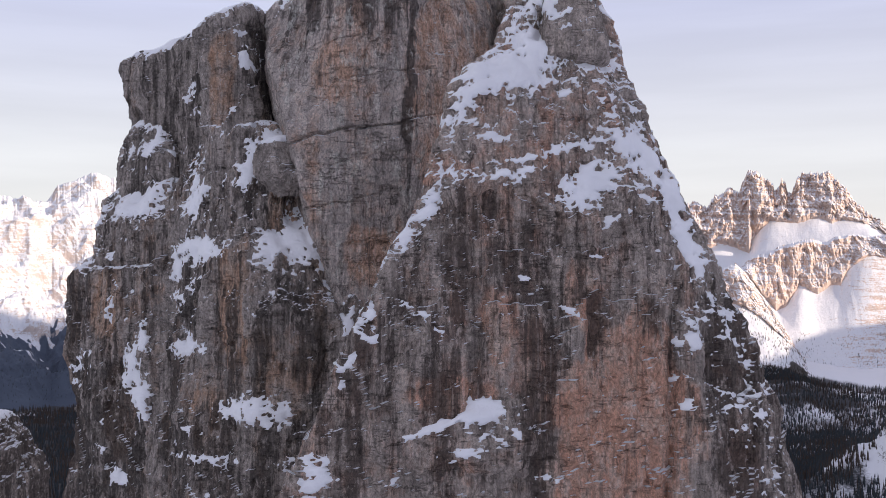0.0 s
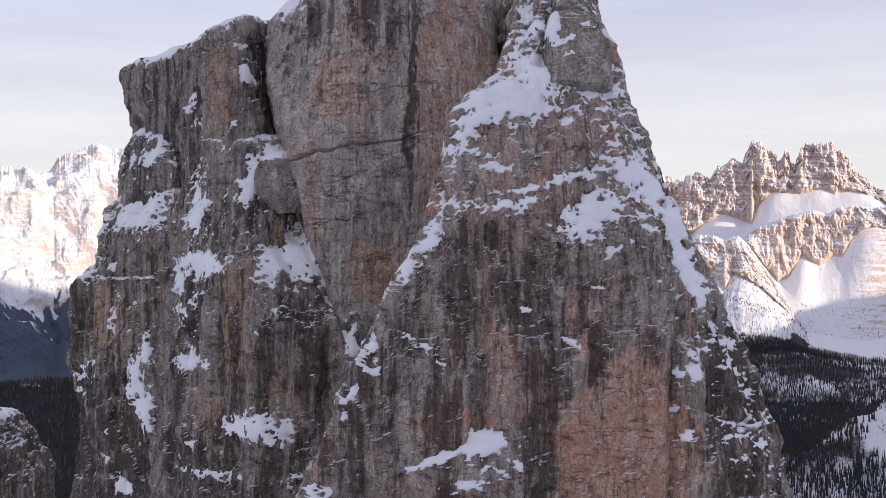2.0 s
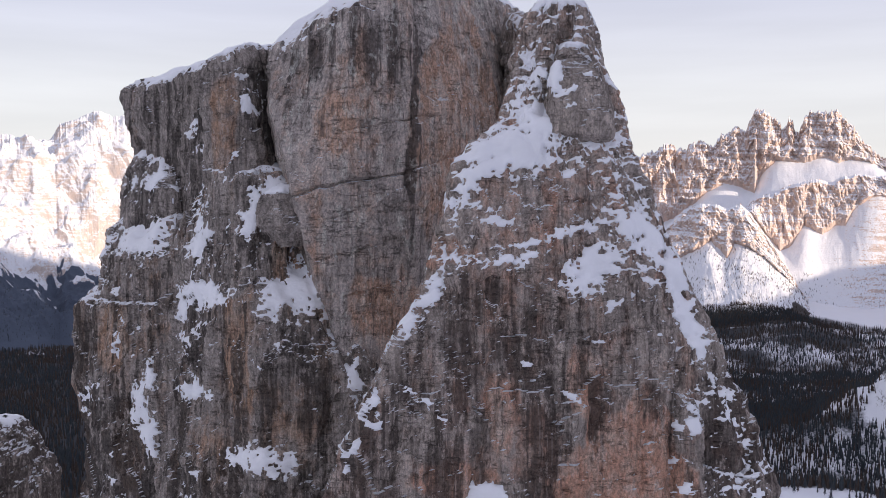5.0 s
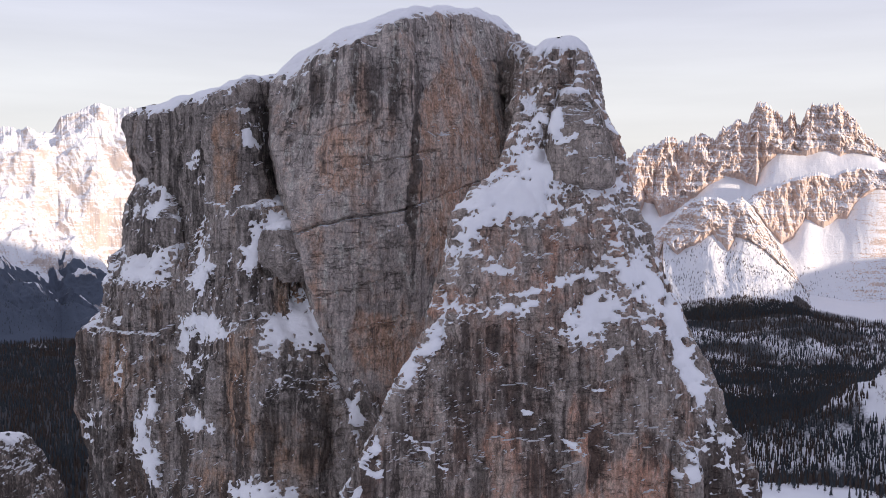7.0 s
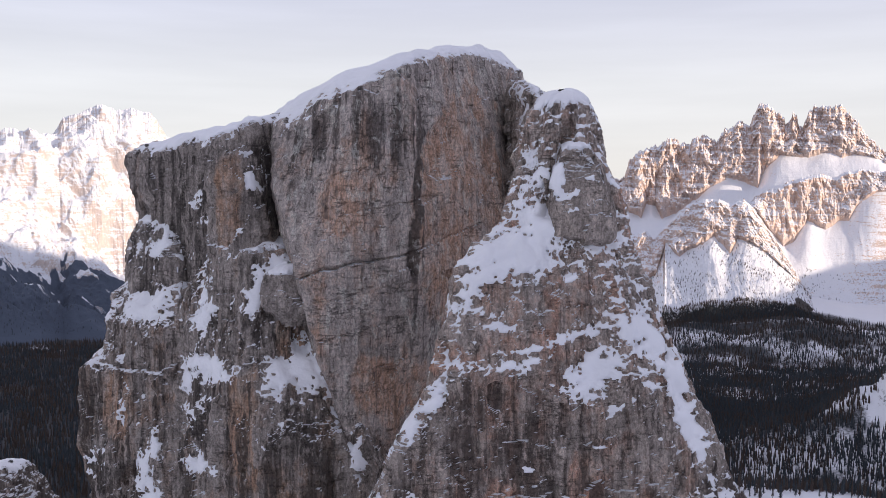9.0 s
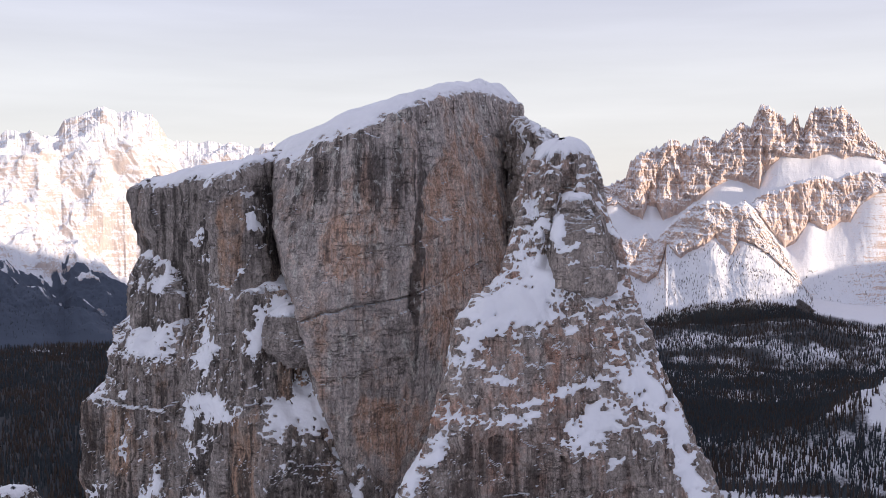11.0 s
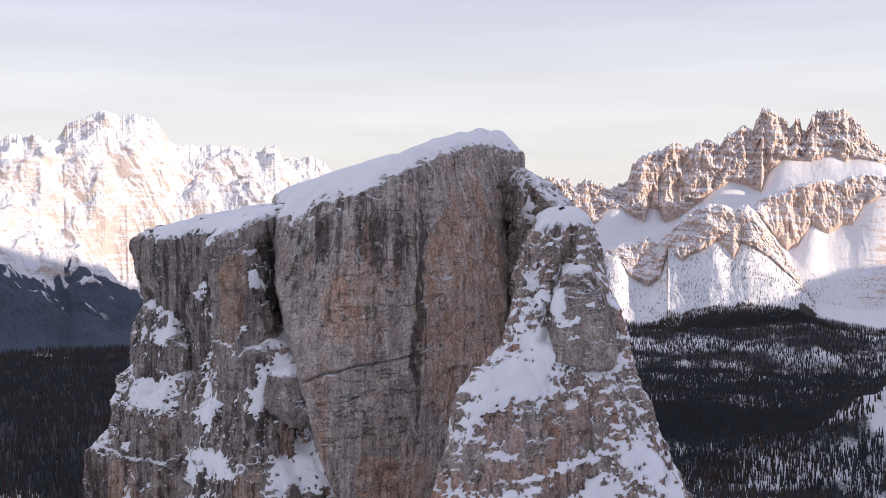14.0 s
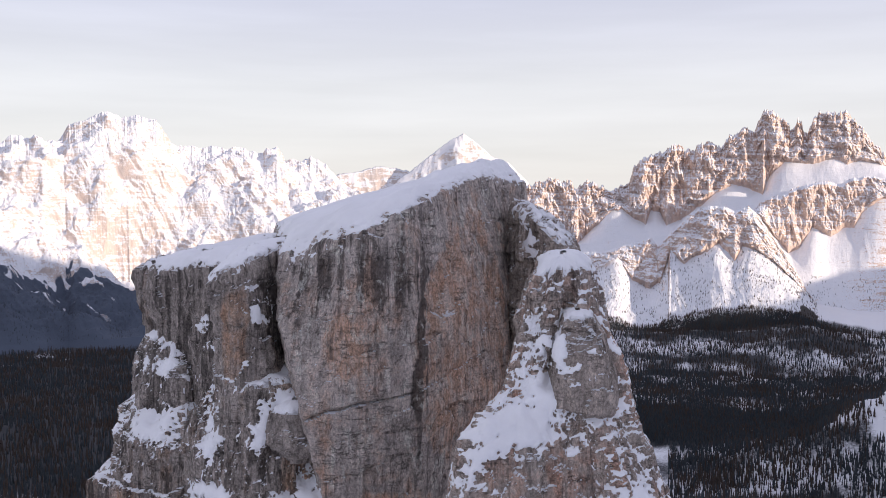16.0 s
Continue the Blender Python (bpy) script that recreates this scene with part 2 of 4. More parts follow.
def grid_faces(rows, cols, wrap):
    r = np.arange(rows - 1)[:, None]
    c = np.arange(cols if wrap else cols - 1)[None, :]
    a = r * cols + c
    b = r * cols + (c + 1) % cols
    return np.stack([a, b, b + cols, a + cols], axis=-1).reshape(-1, 4)


def grid_normals(g, wrap=True):
    """Outward normals of a grid (rows, cols, 3) that runs counter-clockwise seen from above, rows upwards."""
    if wrap:
        du = np.roll(g, -1, 1) - np.roll(g, 1, 1)
    else:
        du = np.gradient(g, axis=1)
    dv = np.gradient(g, axis=0)
    n = np.cross(du, dv)
    return n / np.maximum(np.linalg.norm(n, axis=2, keepdims=True), 1e-9)


def blur(g, times, wrap=True):
    for _ in range(times):
        e = np.concatenate([g[:1], g, g[-1:]], 0)
        g = (e[:-2] + 2 * g + e[2:]) / 4
        if wrap:
            g = (np.roll(g, 1, 1) + 2 * g + np.roll(g, -1, 1)) / 4
        else:
            e = np.concatenate([g[:, :1], g, g[:, -1:]], 1)
            g = (e[:, :-2] + 2 * g + e[:, 2:]) / 4
    return g


def loft(rings, res, fine, low, cap, tops=0):
    """A grid through rings of corners (x, y, z). fine: how densely each side is cut; below 'low' the rows are coarse; cap: height of the dome on top."""
    R = np.array(rings, dtype=float)
    n = R.shape[1]
    sides = []
    mean = R[1:].mean(axis=0)
    for k in range(n):
        d = np.linalg.norm(mean[(k + 1) % n] - mean[k])
        sides.append(max(3, int(d / res * fine[k])))
    loops = []
    for ring in R:
        pts = []
        for k in range(n):
            t = np.linspace(0, 1, sides[k], endpoint=False)[:, None]
            pts.append(ring[k] * (1 - t) + ring[(k + 1) % n] * t)
        loops.append(np.concatenate(pts))
    rows = []
    for a, b in zip(loops[:-1], loops[1:]):
        za, zb = a[:, 2].mean(), b[:, 2].mean()
        step = res * (1.0 if zb > low else 5.0)
        k = max(2, int(np.linalg.norm(b - a, axis=1).max() / step))
        t = np.linspace(0, 1, k, endpoint=False)[:, None, None]
        rows.append(a[None] * (1 - t) + b[None] * t)
    top = loops[-1]
    mid = top.mean(axis=0)
    k = max(8, int(np.linalg.norm(top - mid, axis=1).mean() / (res * 1.6)))
    t = np.linspace(0, 1, k)[:, None, None]
    dome = top[None] * (1 - t) + mid * t
    dome[:, :, 2] += cap * (1 - (1 - t[:, :, 0]) ** 2.0)
    body = sum(len(r) for r in rows[:len(rows) - tops])
    return np.concatenate(rows + [dome]), body


def seg_dist(x, z, x0, z0, x1, z1):
    dx, dz = x1 - x0, z1 - z0
    t = np.clip(((x - x0) * dx + (z - z0) * dz) / (dx * dx + dz * dz), 0, 1)
    return np.hypot(x - x0 - t * dx, z - z0 - t * dz), t


def rock_mass(name, rings, fine, mat, label, res=0.25, low=35.0, cap=1.0, rough=1.0, ribs=1.0, strata=1.0, dip=0.0,
              cracks=(), bulges=(), ochre=(), dark=(), snow=None, patches=(), cap_snow=1.0, seed=0.0, stain=0.0, darkness=0.0, category="rock tower", tops=0, sides=()):
    """A rock mass and the snow that lies on it. cracks: (x0, z0, x1, z1, width, depth); bulges: (x, z, rx, rz, out);
    ochre, dark: (x, z, rx, rz, amount); patches of snow: (x, z, rx, rz, slant); snow(p, n): how snowy the faces are elsewhere."""
    g, body = loft(rings, res, fine, low, cap, tops)
    rows, cols = g.shape[:2]
    nrm = blur(grid_normals(g), 3)
    p = g.reshape(-1, 3)
    x, z = p[:, 0], p[:, 2]
    # the displacement
    d = 0.9 * rough * fbm(p, 9.0, 3, seed=seed + 1)
    d += 0.55 * ribs * ridged(p, (4.5, 4.5, 26.0), 3, 0.5, seed + 2)
    bedz = z + dip * x + 1.2 * fbm(p, 14.0, 2, seed=seed + 3)
    bedp = np.stack([x * 0.10, p[:, 1] * 0.10, bedz], axis=1)
    d += 0.32 * strata * fbm(bedp, (2.2, 2.2, 2.6), 3, 0.55, seed + 4)
    saw = (bedz / 3.1 + 0.4 * fbm(p, 6.0, 2, seed=seed + 5)) % 1.0
    d += 0.35 * strata * (1 - saw) * sstep(0.0, 0.12, saw)
    d += 0.28 * ribs * ridged(p, (1.5, 1.5, 16.0), 2, 0.5, seed + 13)
    bend = p + 0.5 * fbm(p, 2.5, 2, seed=seed)[:, None]
    v, e = cells(bend, (3.0, 3.0, 5.5), seed + 6)
    d += rough * (0.55 * (v - 0.5) - 0.10 * (1 - sstep(0.0, 0.10, e)))
    v, e = cells(bend + np.stack([0 * x, 0 * x, dip * x], 1), (7.0, 7.0, 13.0), seed + 18)
    d += 0.8 * (v - 0.5)
    blocky = fbm(p, (1.5, 1.5, 1.2), 3, 0.6, seed + 7) * 3.5
    d += rough * 0.05 * (np.floor(blocky) + sstep(0.6, 1.0, blocky - np.floor(blocky)))
    joint = fbm(p, (1.3, 1.3, 4.0), 2, 0.6, seed + 14)
    d -= rough * 0.07 * (1 - sstep(0.0, 0.05, np.abs(joint)))
    d += 0.06 * fbm(p, 1.1, 3, 0.6, seed + 8)
    for x0, z0, x1, z1, w, depth in cracks:
        wob = 0.5 * fbm(p, 3.0, 2, seed=seed + 9)
        r, t = seg_dist(x + wob, z + wob, x0, z0, x1, z1)
        d -= depth * np.exp(-(r / w) ** 2)
    for bx, bz, rx, rz, out in bulges:
        r = np.hypot((x - bx) / rx, (z - bz) / rz) + 0.15 * fbm(p, 4.0, 2, seed=seed + 10)
        d += out * (1 - sstep(0.75, 1.05, r))
    front = (nrm[:, :, 1].ravel() < 0.3)
    q = (p + nrm.reshape(-1, 3) * d[:, None]).reshape(rows, cols, 3)
    q[-1] = q[-1].mean(axis=0)
    # what lies in the rock's colour
    oc = np.full(len(p), stain)
    dk = np.full(len(p), darkness)
    for field, spots in ((oc, ochre), (dk, dark)):
        for sx, sz, rx, rz, amount in spots:
            r = np.hypot((x - sx) / rx, (z - sz) / rz) + 0.35 * fbm(p, (3.0, 3.0, 7.0), 3, seed=seed + 11)
            field += amount * (1 - sstep(0.6, 1.1, r))
    f = grid_faces(rows, cols, True)
    fr, fc = np.divmod(np.arange(len(f)), cols)
    n_side = len(rings[0])
    cuts = np.cumsum([max(3, int(np.linalg.norm(a) / res * w)) for a, w in zip(np.roll(np.array(rings[1:]).mean(axis=0), -1, 0) - np.array(rings[1:]).mean(axis=0), fine)])
    side = np.searchsorted(cuts, fc, side="right")
    side = np.clip(side, 0, n_side - 1)
    owner = np.zeros(len(f), dtype=int)
    names = [name]
    for piece, which in sides:
        names.append(piece)
        owner[np.isin(side, which)] = len(names) - 1
    names.append("summit")
    owner[fr >= body] = len(names) - 1
    flat_q = q.reshape(-1, 3)
    rock = None
    for k, piece in enumerate(names):
        used, inv = np.unique(f[owner == k], return_inverse=True)
        if not len(used):
            continue
        ob = mesh_object(piece, flat_q[used], inv.reshape(-1, 4), mat, False, {"ochre": oc[used], "dark": dk[used]})
        if rock is None:
            rock = ob
        else:
            ob.parent = rock
    tagged(rock, label, category)
    # the snow: a smooth sheet that dips under the rock where there is none
    soft = blur(q, 1)
    qn = grid_normals(soft)
    sp = soft.reshape(-1, 3)
    nz = blur(qn, 2)[:, :, 2].ravel()
    deep = blur(q, 8)
    proud = np.einsum("ijk,ijk->ij", q - deep, qn).ravel()
    ragged = 1.0 * fbm(sp, (1.5, 1.5, 0.8), 5, 0.75, seed + 12) - 1.6 * np.clip(proud, -0.3, 0.3)
    nz1 = grid_normals(q)[:, :, 2].ravel()
    frayed = 0.45 * fbm(sp + 0.4 * fbm(sp, 1.2, 2, seed=seed + 19)[:, None], (0.8, 0.8, 0.36), 2, 0.7, seed + 20)
    s = np.full(len(sp), -1.0)
    thick = np.zeros(len(sp))
    if snow is not None:
        s = np.maximum(s, snow(sp, nz1) - 1.3 * np.clip(proud, -0.3, 0.3) + 0.7 * frayed)
    warp_x = 1.1 * fbm(sp, 2.6, 3, 0.6, seed + 15)
    warp_z = 0.7 * fbm(sp, 2.2, 3, 0.6, seed + 16)
    for px, pz, rx, rz, slant in patches:
        u = (sp[:, 0] + warp_x - px) / rx
        w = (sp[:, 2] + warp_z * min(1.0, rz) - pz - slant * (sp[:, 0] + warp_x - px)) / rz
        r = np.abs(u) ** 2.0 + np.where(w > 0, np.abs(w) ** 1.6, np.abs(w) ** 2.2)
        if rz > 1.5:
            thick = np.maximum(thick, sstep(1.15, 0.45, r))
        s = np.maximum(s, np.where((qn[:, :, 1].ravel() < 0.85), (0.62 - r + 1.2 * ragged if rz < 1.5 else 0.92 - r + 0.85 * ragged) + frayed + 0.4 * nz + 0.6 * (nz1 - 0.1), -1))
    capm = np.zeros((rows, cols))
    capm[body:] = 1
    capm = blur(capm, 4).ravel()
    inner = np.clip((np.arange(rows) - body + 1.0) / (0.28 * (rows - body)), 0, 1)
    inner = np.repeat(inner[:, None], cols, 1).ravel()
    s = np.maximum(s, np.where(capm > 0.3, (inner * 1.9 - 0.4 + 1.2 * ragged + 0.35 * fbm(sp, 5.0, 3, seed=seed + 17)) * cap_snow - (1 - cap_snow), -1))
    thick = np.maximum(thick, inner)
    s = np.where(s > 0, np.maximum(s, 0.75 * thick), s)
    h = np.clip(s, -0.35, 1.0)
    h = np.where(h > 0, 0.04 + h * (0.15 + 0.28 * thick), h * 2.6)
    hg = h.reshape(rows, cols)
    k = (sstep(0.08, 0.3, blur(hg, 2)) * (0.05 + 0.95 * thick.reshape(rows, cols)))[:, :, None]
    hg = hg * (1 - k[:, :, 0]) + blur(hg, 3) * k[:, :, 0]
    sheet = soft * (1 - k) + deep * k + (qn * (1 - k) + blur(grid_normals(deep), 2) * k) * hg[:, :, None] * 0.8 + np.array([0, 0, 1.0]) * np.maximum(hg, 0)[:, :, None] * 0.3
    f = grid_faces(rows, cols, True)
    keep = hg.ravel()[f].max(axis=1) > -0.06
    f = f[keep]
    if len(f):
        lay_snow(sheet.reshape(-1, 3), f, label, category)
    return rock


def lay_snow(verts, f, where, category):
    """Snow fields one could count are things of their own; the rest is a dusting."""
    lab = np.arange(len(verts))
    while True:
        low = lab[f].min(axis=1)
        old = lab.copy()
        for k in range(4):
            np.minimum.at(lab, f[:, k], low)
        lab = lab[lab]
        if (lab == old).all():
            break
    root = lab[f[:, 0]]
    ids, count = np.unique(root, return_counts=True)
    big = set(ids[np.argsort(-count)][:12]) & set(ids[count > 260])
    rest = ~np.isin(root, list(big))
    for k in sorted(big):
        used, inv = np.unique(f[root == k], return_inverse=True)
        ob = mesh_object("snow_field", verts[used], inv.reshape(-1, 4), SNOW)
        tagged(ob, "wind-packed white snow lying on the " + category, "snow", "snow fields on the rock")
    if rest.any():
        used, inv = np.unique(f[rest], return_inverse=True)
        ob = mesh_object("snow_dusting", verts[used], inv.reshape(-1, 4), SNOW)
        tagged(ob, "small scraps of white snow clinging to " + category + " ledges", "snow", kind="stuff")

# ---- ground and far land ----
EYE_TOP = 125.0        # bearings and elevations below are seen from this height over the origin


def polar(az, r, z):
    a = np.radians(az)
    return np.stack([np.sin(a) * r, np.cos(a) * r, z], axis=-1)


GROUND = {
    -180: ((0, 0), (200, -5), (900, -60), (4900, 150)),
    -60: ((0, 0), (150, -5), (300, -40), (1200, -240), (4900, -300)),
    -28: ((0, 0), (170, 0), (300, -62), (700, -190), (1000, -252), (1220, -268), (1500, -325), (2500, -420), (3300, -464), (4900, -560)),
    -15: ((0, 0), (190, 0), (320, -70), (700, -200), (1200, -290), (1600, -345), (2500, -425), (3300, -464), (4900, -560)),
    0: ((0, 0), (230, 0), (340, -70), (700, -210), (1200, -330), (2300, -430), (3300, -455), (4900, -500)),
    11: ((0, 0), (170, 0), (300, -70), (700, -220), (1100, -320), (1500, -425), (2350, -440), (2900, -480), (3300, -450), (4900, -420)),
    16: ((0, 0), (160, 0), (300, -70), (600, -190), (1000, -243), (1045, -246), (1150, -277), (1420, -430), (1750, -412), (1950, -425), (2350, -446), (2900, -476), (3430, -424), (4900, -380)),
    21: ((0, 0), (160, 0), (300, -70), (600, -195), (1000, -235), (1045, -238), (1150, -269), (1400, -428), (1600, -388), (1760, -346), (1920, -392), (2350, -446), (2900, -472), (3430, -390), (4900, -370)),
    25: ((0, 0), (160, 0), (300, -70), (600, -195), (1000, -231), (1045, -234), (1150, -265), (1400, -428), (1600, -362), (1860, -282), (2000, -330), (2500, -440), (3000, -455), (3500, -425), (4900, -380)),
    26.6: ((0, 0), (160, 0), (300, -70), (600, -195), (1000, -241), (1040, -243), (1150, -265), (1400, -415), (1600, -335), (1860, -222), (2050, -300), (2500, -430), (3500, -420), (4900, -380)),
    32: ((0, 0), (160, 0), (300, -70), (600, -195), (1000, -228), (1045, -231), (1150, -262), (1400, -400), (1600, -290), (1860, -170), (2100, -260), (2500, -420), (3500, -420), (4900, -380)),
    70: ((0, 0), (200, 0), (900, -100), (4900, -100)),
    180: ((0, 0), (200, -5), (900, -60), (4900, 150)),
}
_gaz = sorted(GROUND)


def ground_z(az, r):
    """Height of the ground at bearings az and distances r, before its small relief."""
    table = np.stack([np.interp(r, *zip(*GROUND[a])) for a in _gaz])
    k = np.clip(np.searchsorted(_gaz, az) - 1, 0, len(_gaz) - 2)
    a0, a1 = np.array(_gaz)[k], np.array(_gaz)[k + 1]
    t = np.clip((az - a0) / (a1 - a0), 0, 1)
    t = t * t * (3 - 2 * t)
    i = np.arange(len(az))
    z = table[k, i] * (1 - t) + table[k + 1, i] * t
    p = polar(az, r, z * 0)
    far = sstep(200, 600, r)
    return z + far * (9 * fbm(p, 190.0, 3, seed=31) + 2.2 * fbm(p, 35.0, 2, seed=32))


def knoll(p, az, r):
    """How bare of trees the snow knoll is."""
    wave = fbm(p, 110.0, 4, 0.6, 35)
    return sstep(23.9, 25.2, az + 0.9 * wave + 0.004 * (r - 1860)) * sstep(1600, 1760, r + 70 * wave) * sstep(2000, 1900, r)


def land_material(name, rock, rock2, snow_at, patch=40.0, relief=6.0, litter_shade_haze=None, dust=(0.55, 0.7)):
    """Snow where the land is flat enough, bare rock where it is steep."""
    m, n, l, b = material(name)
    geo = n.new("ShaderNodeNewGeometry")
    pos = geo.outputs["Position"]
    sep = n.new("ShaderNodeSeparateXYZ")
    l.new(geo.outputs["Normal"], sep.inputs[0])
    mottle = n_noise(n, l, pos, 1.0 / patch, 8, 0.68)
    fine = n_noise(n, l, pos, 6.0 / patch, 6, 0.7)
    bands = n_noise(n, l, pos, 2.0 / patch, 6, 0.7, (0.15, 0.15, 1.6))
    s = n_math(n, l, "ADD", sep.outputs["Z"], n_math(n, l, "MULTIPLY", n_math(n, l, "SUBTRACT", fine, 0.5), dust[0]))
    s = n_math(n, l, "ADD", s, n_math(n, l, "MULTIPLY", n_math(n, l, "SUBTRACT", bands, 0.5), dust[1]))
    s = n_range(n, l, s, snow_at, snow_at + 0.10)
    stone = n_mix(n, l, n_range(n, l, mottle, 0.35, 0.65), rock, rock2)
    stone = n_mix(n, l, n_range(n, l, n_noise(n, l, pos, 5.0 / patch, 5, 0.7, (1, 1, 0.1)), 0.45, 0.7, 0.0, 0.55), stone, tuple(v * 0.55 for v in rock))
    white = n_mix(n, l, mottle, (0.82, 0.83, 0.86), (0.74, 0.76, 0.81))
    col = n_mix(n, l, s, stone, white)
    if litter_shade_haze:
        # needles, twigs and scrub on the snow under the trees; valley shade and far haze are in the colour too
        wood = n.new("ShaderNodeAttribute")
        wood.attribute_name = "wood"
        wood_mask = n_math(n, l, "ADD", wood.outputs["Fac"], n_math(n, l, "MULTIPLY", n_math(n, l, "SUBTRACT", fine, 0.5), 1.2))
        col = n_mix(n, l, n_range(n, l, wood_mask, 0.25, 1.0, 0.0, 0.96), col, litter_shade_haze)
    l.new(col, b.inputs["Base Color"])
    b.inputs["Roughness"].default_value = 0.85
    b.inputs["Specular IOR Level"].default_value = 0.15
    n_bump(n, l, n_math(n, l, "ADD", fine, bands), 0.7, relief, b)
    return m


# near-black forest floor: litter, with the valley's deep shade put into its colour
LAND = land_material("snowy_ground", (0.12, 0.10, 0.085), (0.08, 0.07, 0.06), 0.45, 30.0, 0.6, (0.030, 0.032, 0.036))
PEAK_WARM = land_material("snowy_dolomite", (0.68, 0.52, 0.43), (0.54, 0.45, 0.41), 0.42, 40.0, 2.0, (0.045, 0.038, 0.034), (0.9, 0.8))
# the bluish woodland colour has the haze of distant air painted in
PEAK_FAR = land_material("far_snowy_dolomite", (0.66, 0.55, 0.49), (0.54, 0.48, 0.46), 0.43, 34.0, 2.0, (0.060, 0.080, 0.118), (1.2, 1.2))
PEAK_HIGH = land_material("high_snow", (0.62, 0.54, 0.50), (0.52, 0.48, 0.47), 0.33, 50.0, 2.5)

# the ground: one sheet out to the mountains
_ga = np.concatenate([np.arange(-180, -40, 5.0), np.arange(-40, 40, 0.2), np.arange(40, 180, 5.0)])
_gr = np.concatenate([np.linspace(0, 400, 40, endpoint=False), np.linspace(400, 3600, 220, endpoint=False), np.linspace(3600, 4900, 20)])
_A, _R = np.meshgrid(_ga, _gr)
_G = polar(_A.ravel(), _R.ravel(), ground_z(_A.ravel(), _R.ravel()))
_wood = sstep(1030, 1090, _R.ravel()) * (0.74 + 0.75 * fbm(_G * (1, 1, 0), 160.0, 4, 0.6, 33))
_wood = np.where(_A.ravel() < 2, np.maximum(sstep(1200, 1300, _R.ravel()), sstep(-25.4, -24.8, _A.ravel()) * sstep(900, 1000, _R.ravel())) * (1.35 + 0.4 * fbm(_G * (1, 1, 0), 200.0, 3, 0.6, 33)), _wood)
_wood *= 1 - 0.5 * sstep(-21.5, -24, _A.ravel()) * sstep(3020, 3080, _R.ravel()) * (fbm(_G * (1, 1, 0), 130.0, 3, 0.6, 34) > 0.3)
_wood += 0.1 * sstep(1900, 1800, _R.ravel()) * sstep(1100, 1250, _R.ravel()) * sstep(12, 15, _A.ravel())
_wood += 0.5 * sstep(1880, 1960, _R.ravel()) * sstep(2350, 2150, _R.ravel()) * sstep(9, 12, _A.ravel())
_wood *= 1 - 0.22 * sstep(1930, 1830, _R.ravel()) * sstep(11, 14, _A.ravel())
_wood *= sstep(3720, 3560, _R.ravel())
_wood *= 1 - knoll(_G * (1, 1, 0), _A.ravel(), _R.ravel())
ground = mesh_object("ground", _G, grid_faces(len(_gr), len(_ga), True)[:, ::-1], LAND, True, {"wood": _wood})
tagged(ground, "snow-covered mountain ground falling into a wooded valley", "ground", kind="structure")


MOUNTAINS = {}


def mountain(name, label, skyline, r_crest, foot, r_foot, mat, step, rows, jag, pillars, relief, seed, wave):
    """A distant mountain side between a foot line and a skyline, both (bearing, elevation) in degrees, with spurs and gullies."""
    sk, ft = np.array(skyline), np.array(foot)
    az = np.arange(sk[0, 0], sk[-1, 0], step)
    zc = EYE_TOP + r_crest * np.tan(np.radians(np.interp(az, sk[:, 0], sk[:, 1])))
    zf = EYE_TOP + r_foot * np.tan(np.radians(np.interp(az, ft[:, 0], ft[:, 1]))) - 25
    zf = np.minimum(np.minimum(zf, zc - 60), ground_z(az, np.full(len(az), float(r_foot))) - 12)
    v = np.concatenate([np.linspace(0, 1, rows), 1 + np.linspace(0.02, 0.5, 12)])[:, None]
    up = np.clip(v, 0, 1)
    R = r_foot + (r_crest - r_foot) * v + 0 * az[None, :]
    A = az[None, :] + 0 * R
    where = polar(A, R, 0 * R).reshape(-1, 3)
    wob = fbm(where, 150.0, 4, 0.55, seed + 2).reshape(R.shape)
    bent = np.clip(up + 0.11 * wob * np.clip(4 * up * (1 - up), 0, 1), 0, 1)
    z = zf[None, :] + (zc - zf)[None, :] * bent ** 1.15
    z = z + jag * (0.5 * ridged(where, 30.0, 3, 0.6, seed + 1).reshape(z.shape) - 0.25) * up ** 14
    z = z - np.clip(v - 1, 0, 1) * 900
    soft = np.clip(4 * up * (1.02 - up), 0, 1) * np.ones_like(z)
    lean = where + np.stack([1.1 * (R.ravel() - r_foot), 0 * R.ravel(), 0 * R.ravel()], 1)
    spur = ridged(lean + 90 * fbm(where, 420.0, 3, seed=seed + 9)[:, None], wave * 2.2, 6, 0.46, seed + 6).reshape(z.shape)
    R = R - pillars * soft * fbm(polar(A, R, z).reshape(-1, 3), (120.0, 120.0, 60.0), 4, 0.6, seed + 5).reshape(z.shape)
    g = polar(A, R, z + relief * soft * (spur - 0.4))
    ob = mesh_object(name, g.reshape(-1, 3), grid_faces(g.shape[0], g.shape[1], False), mat)
    return tagged(ob, label, "mountain", kind="structure")


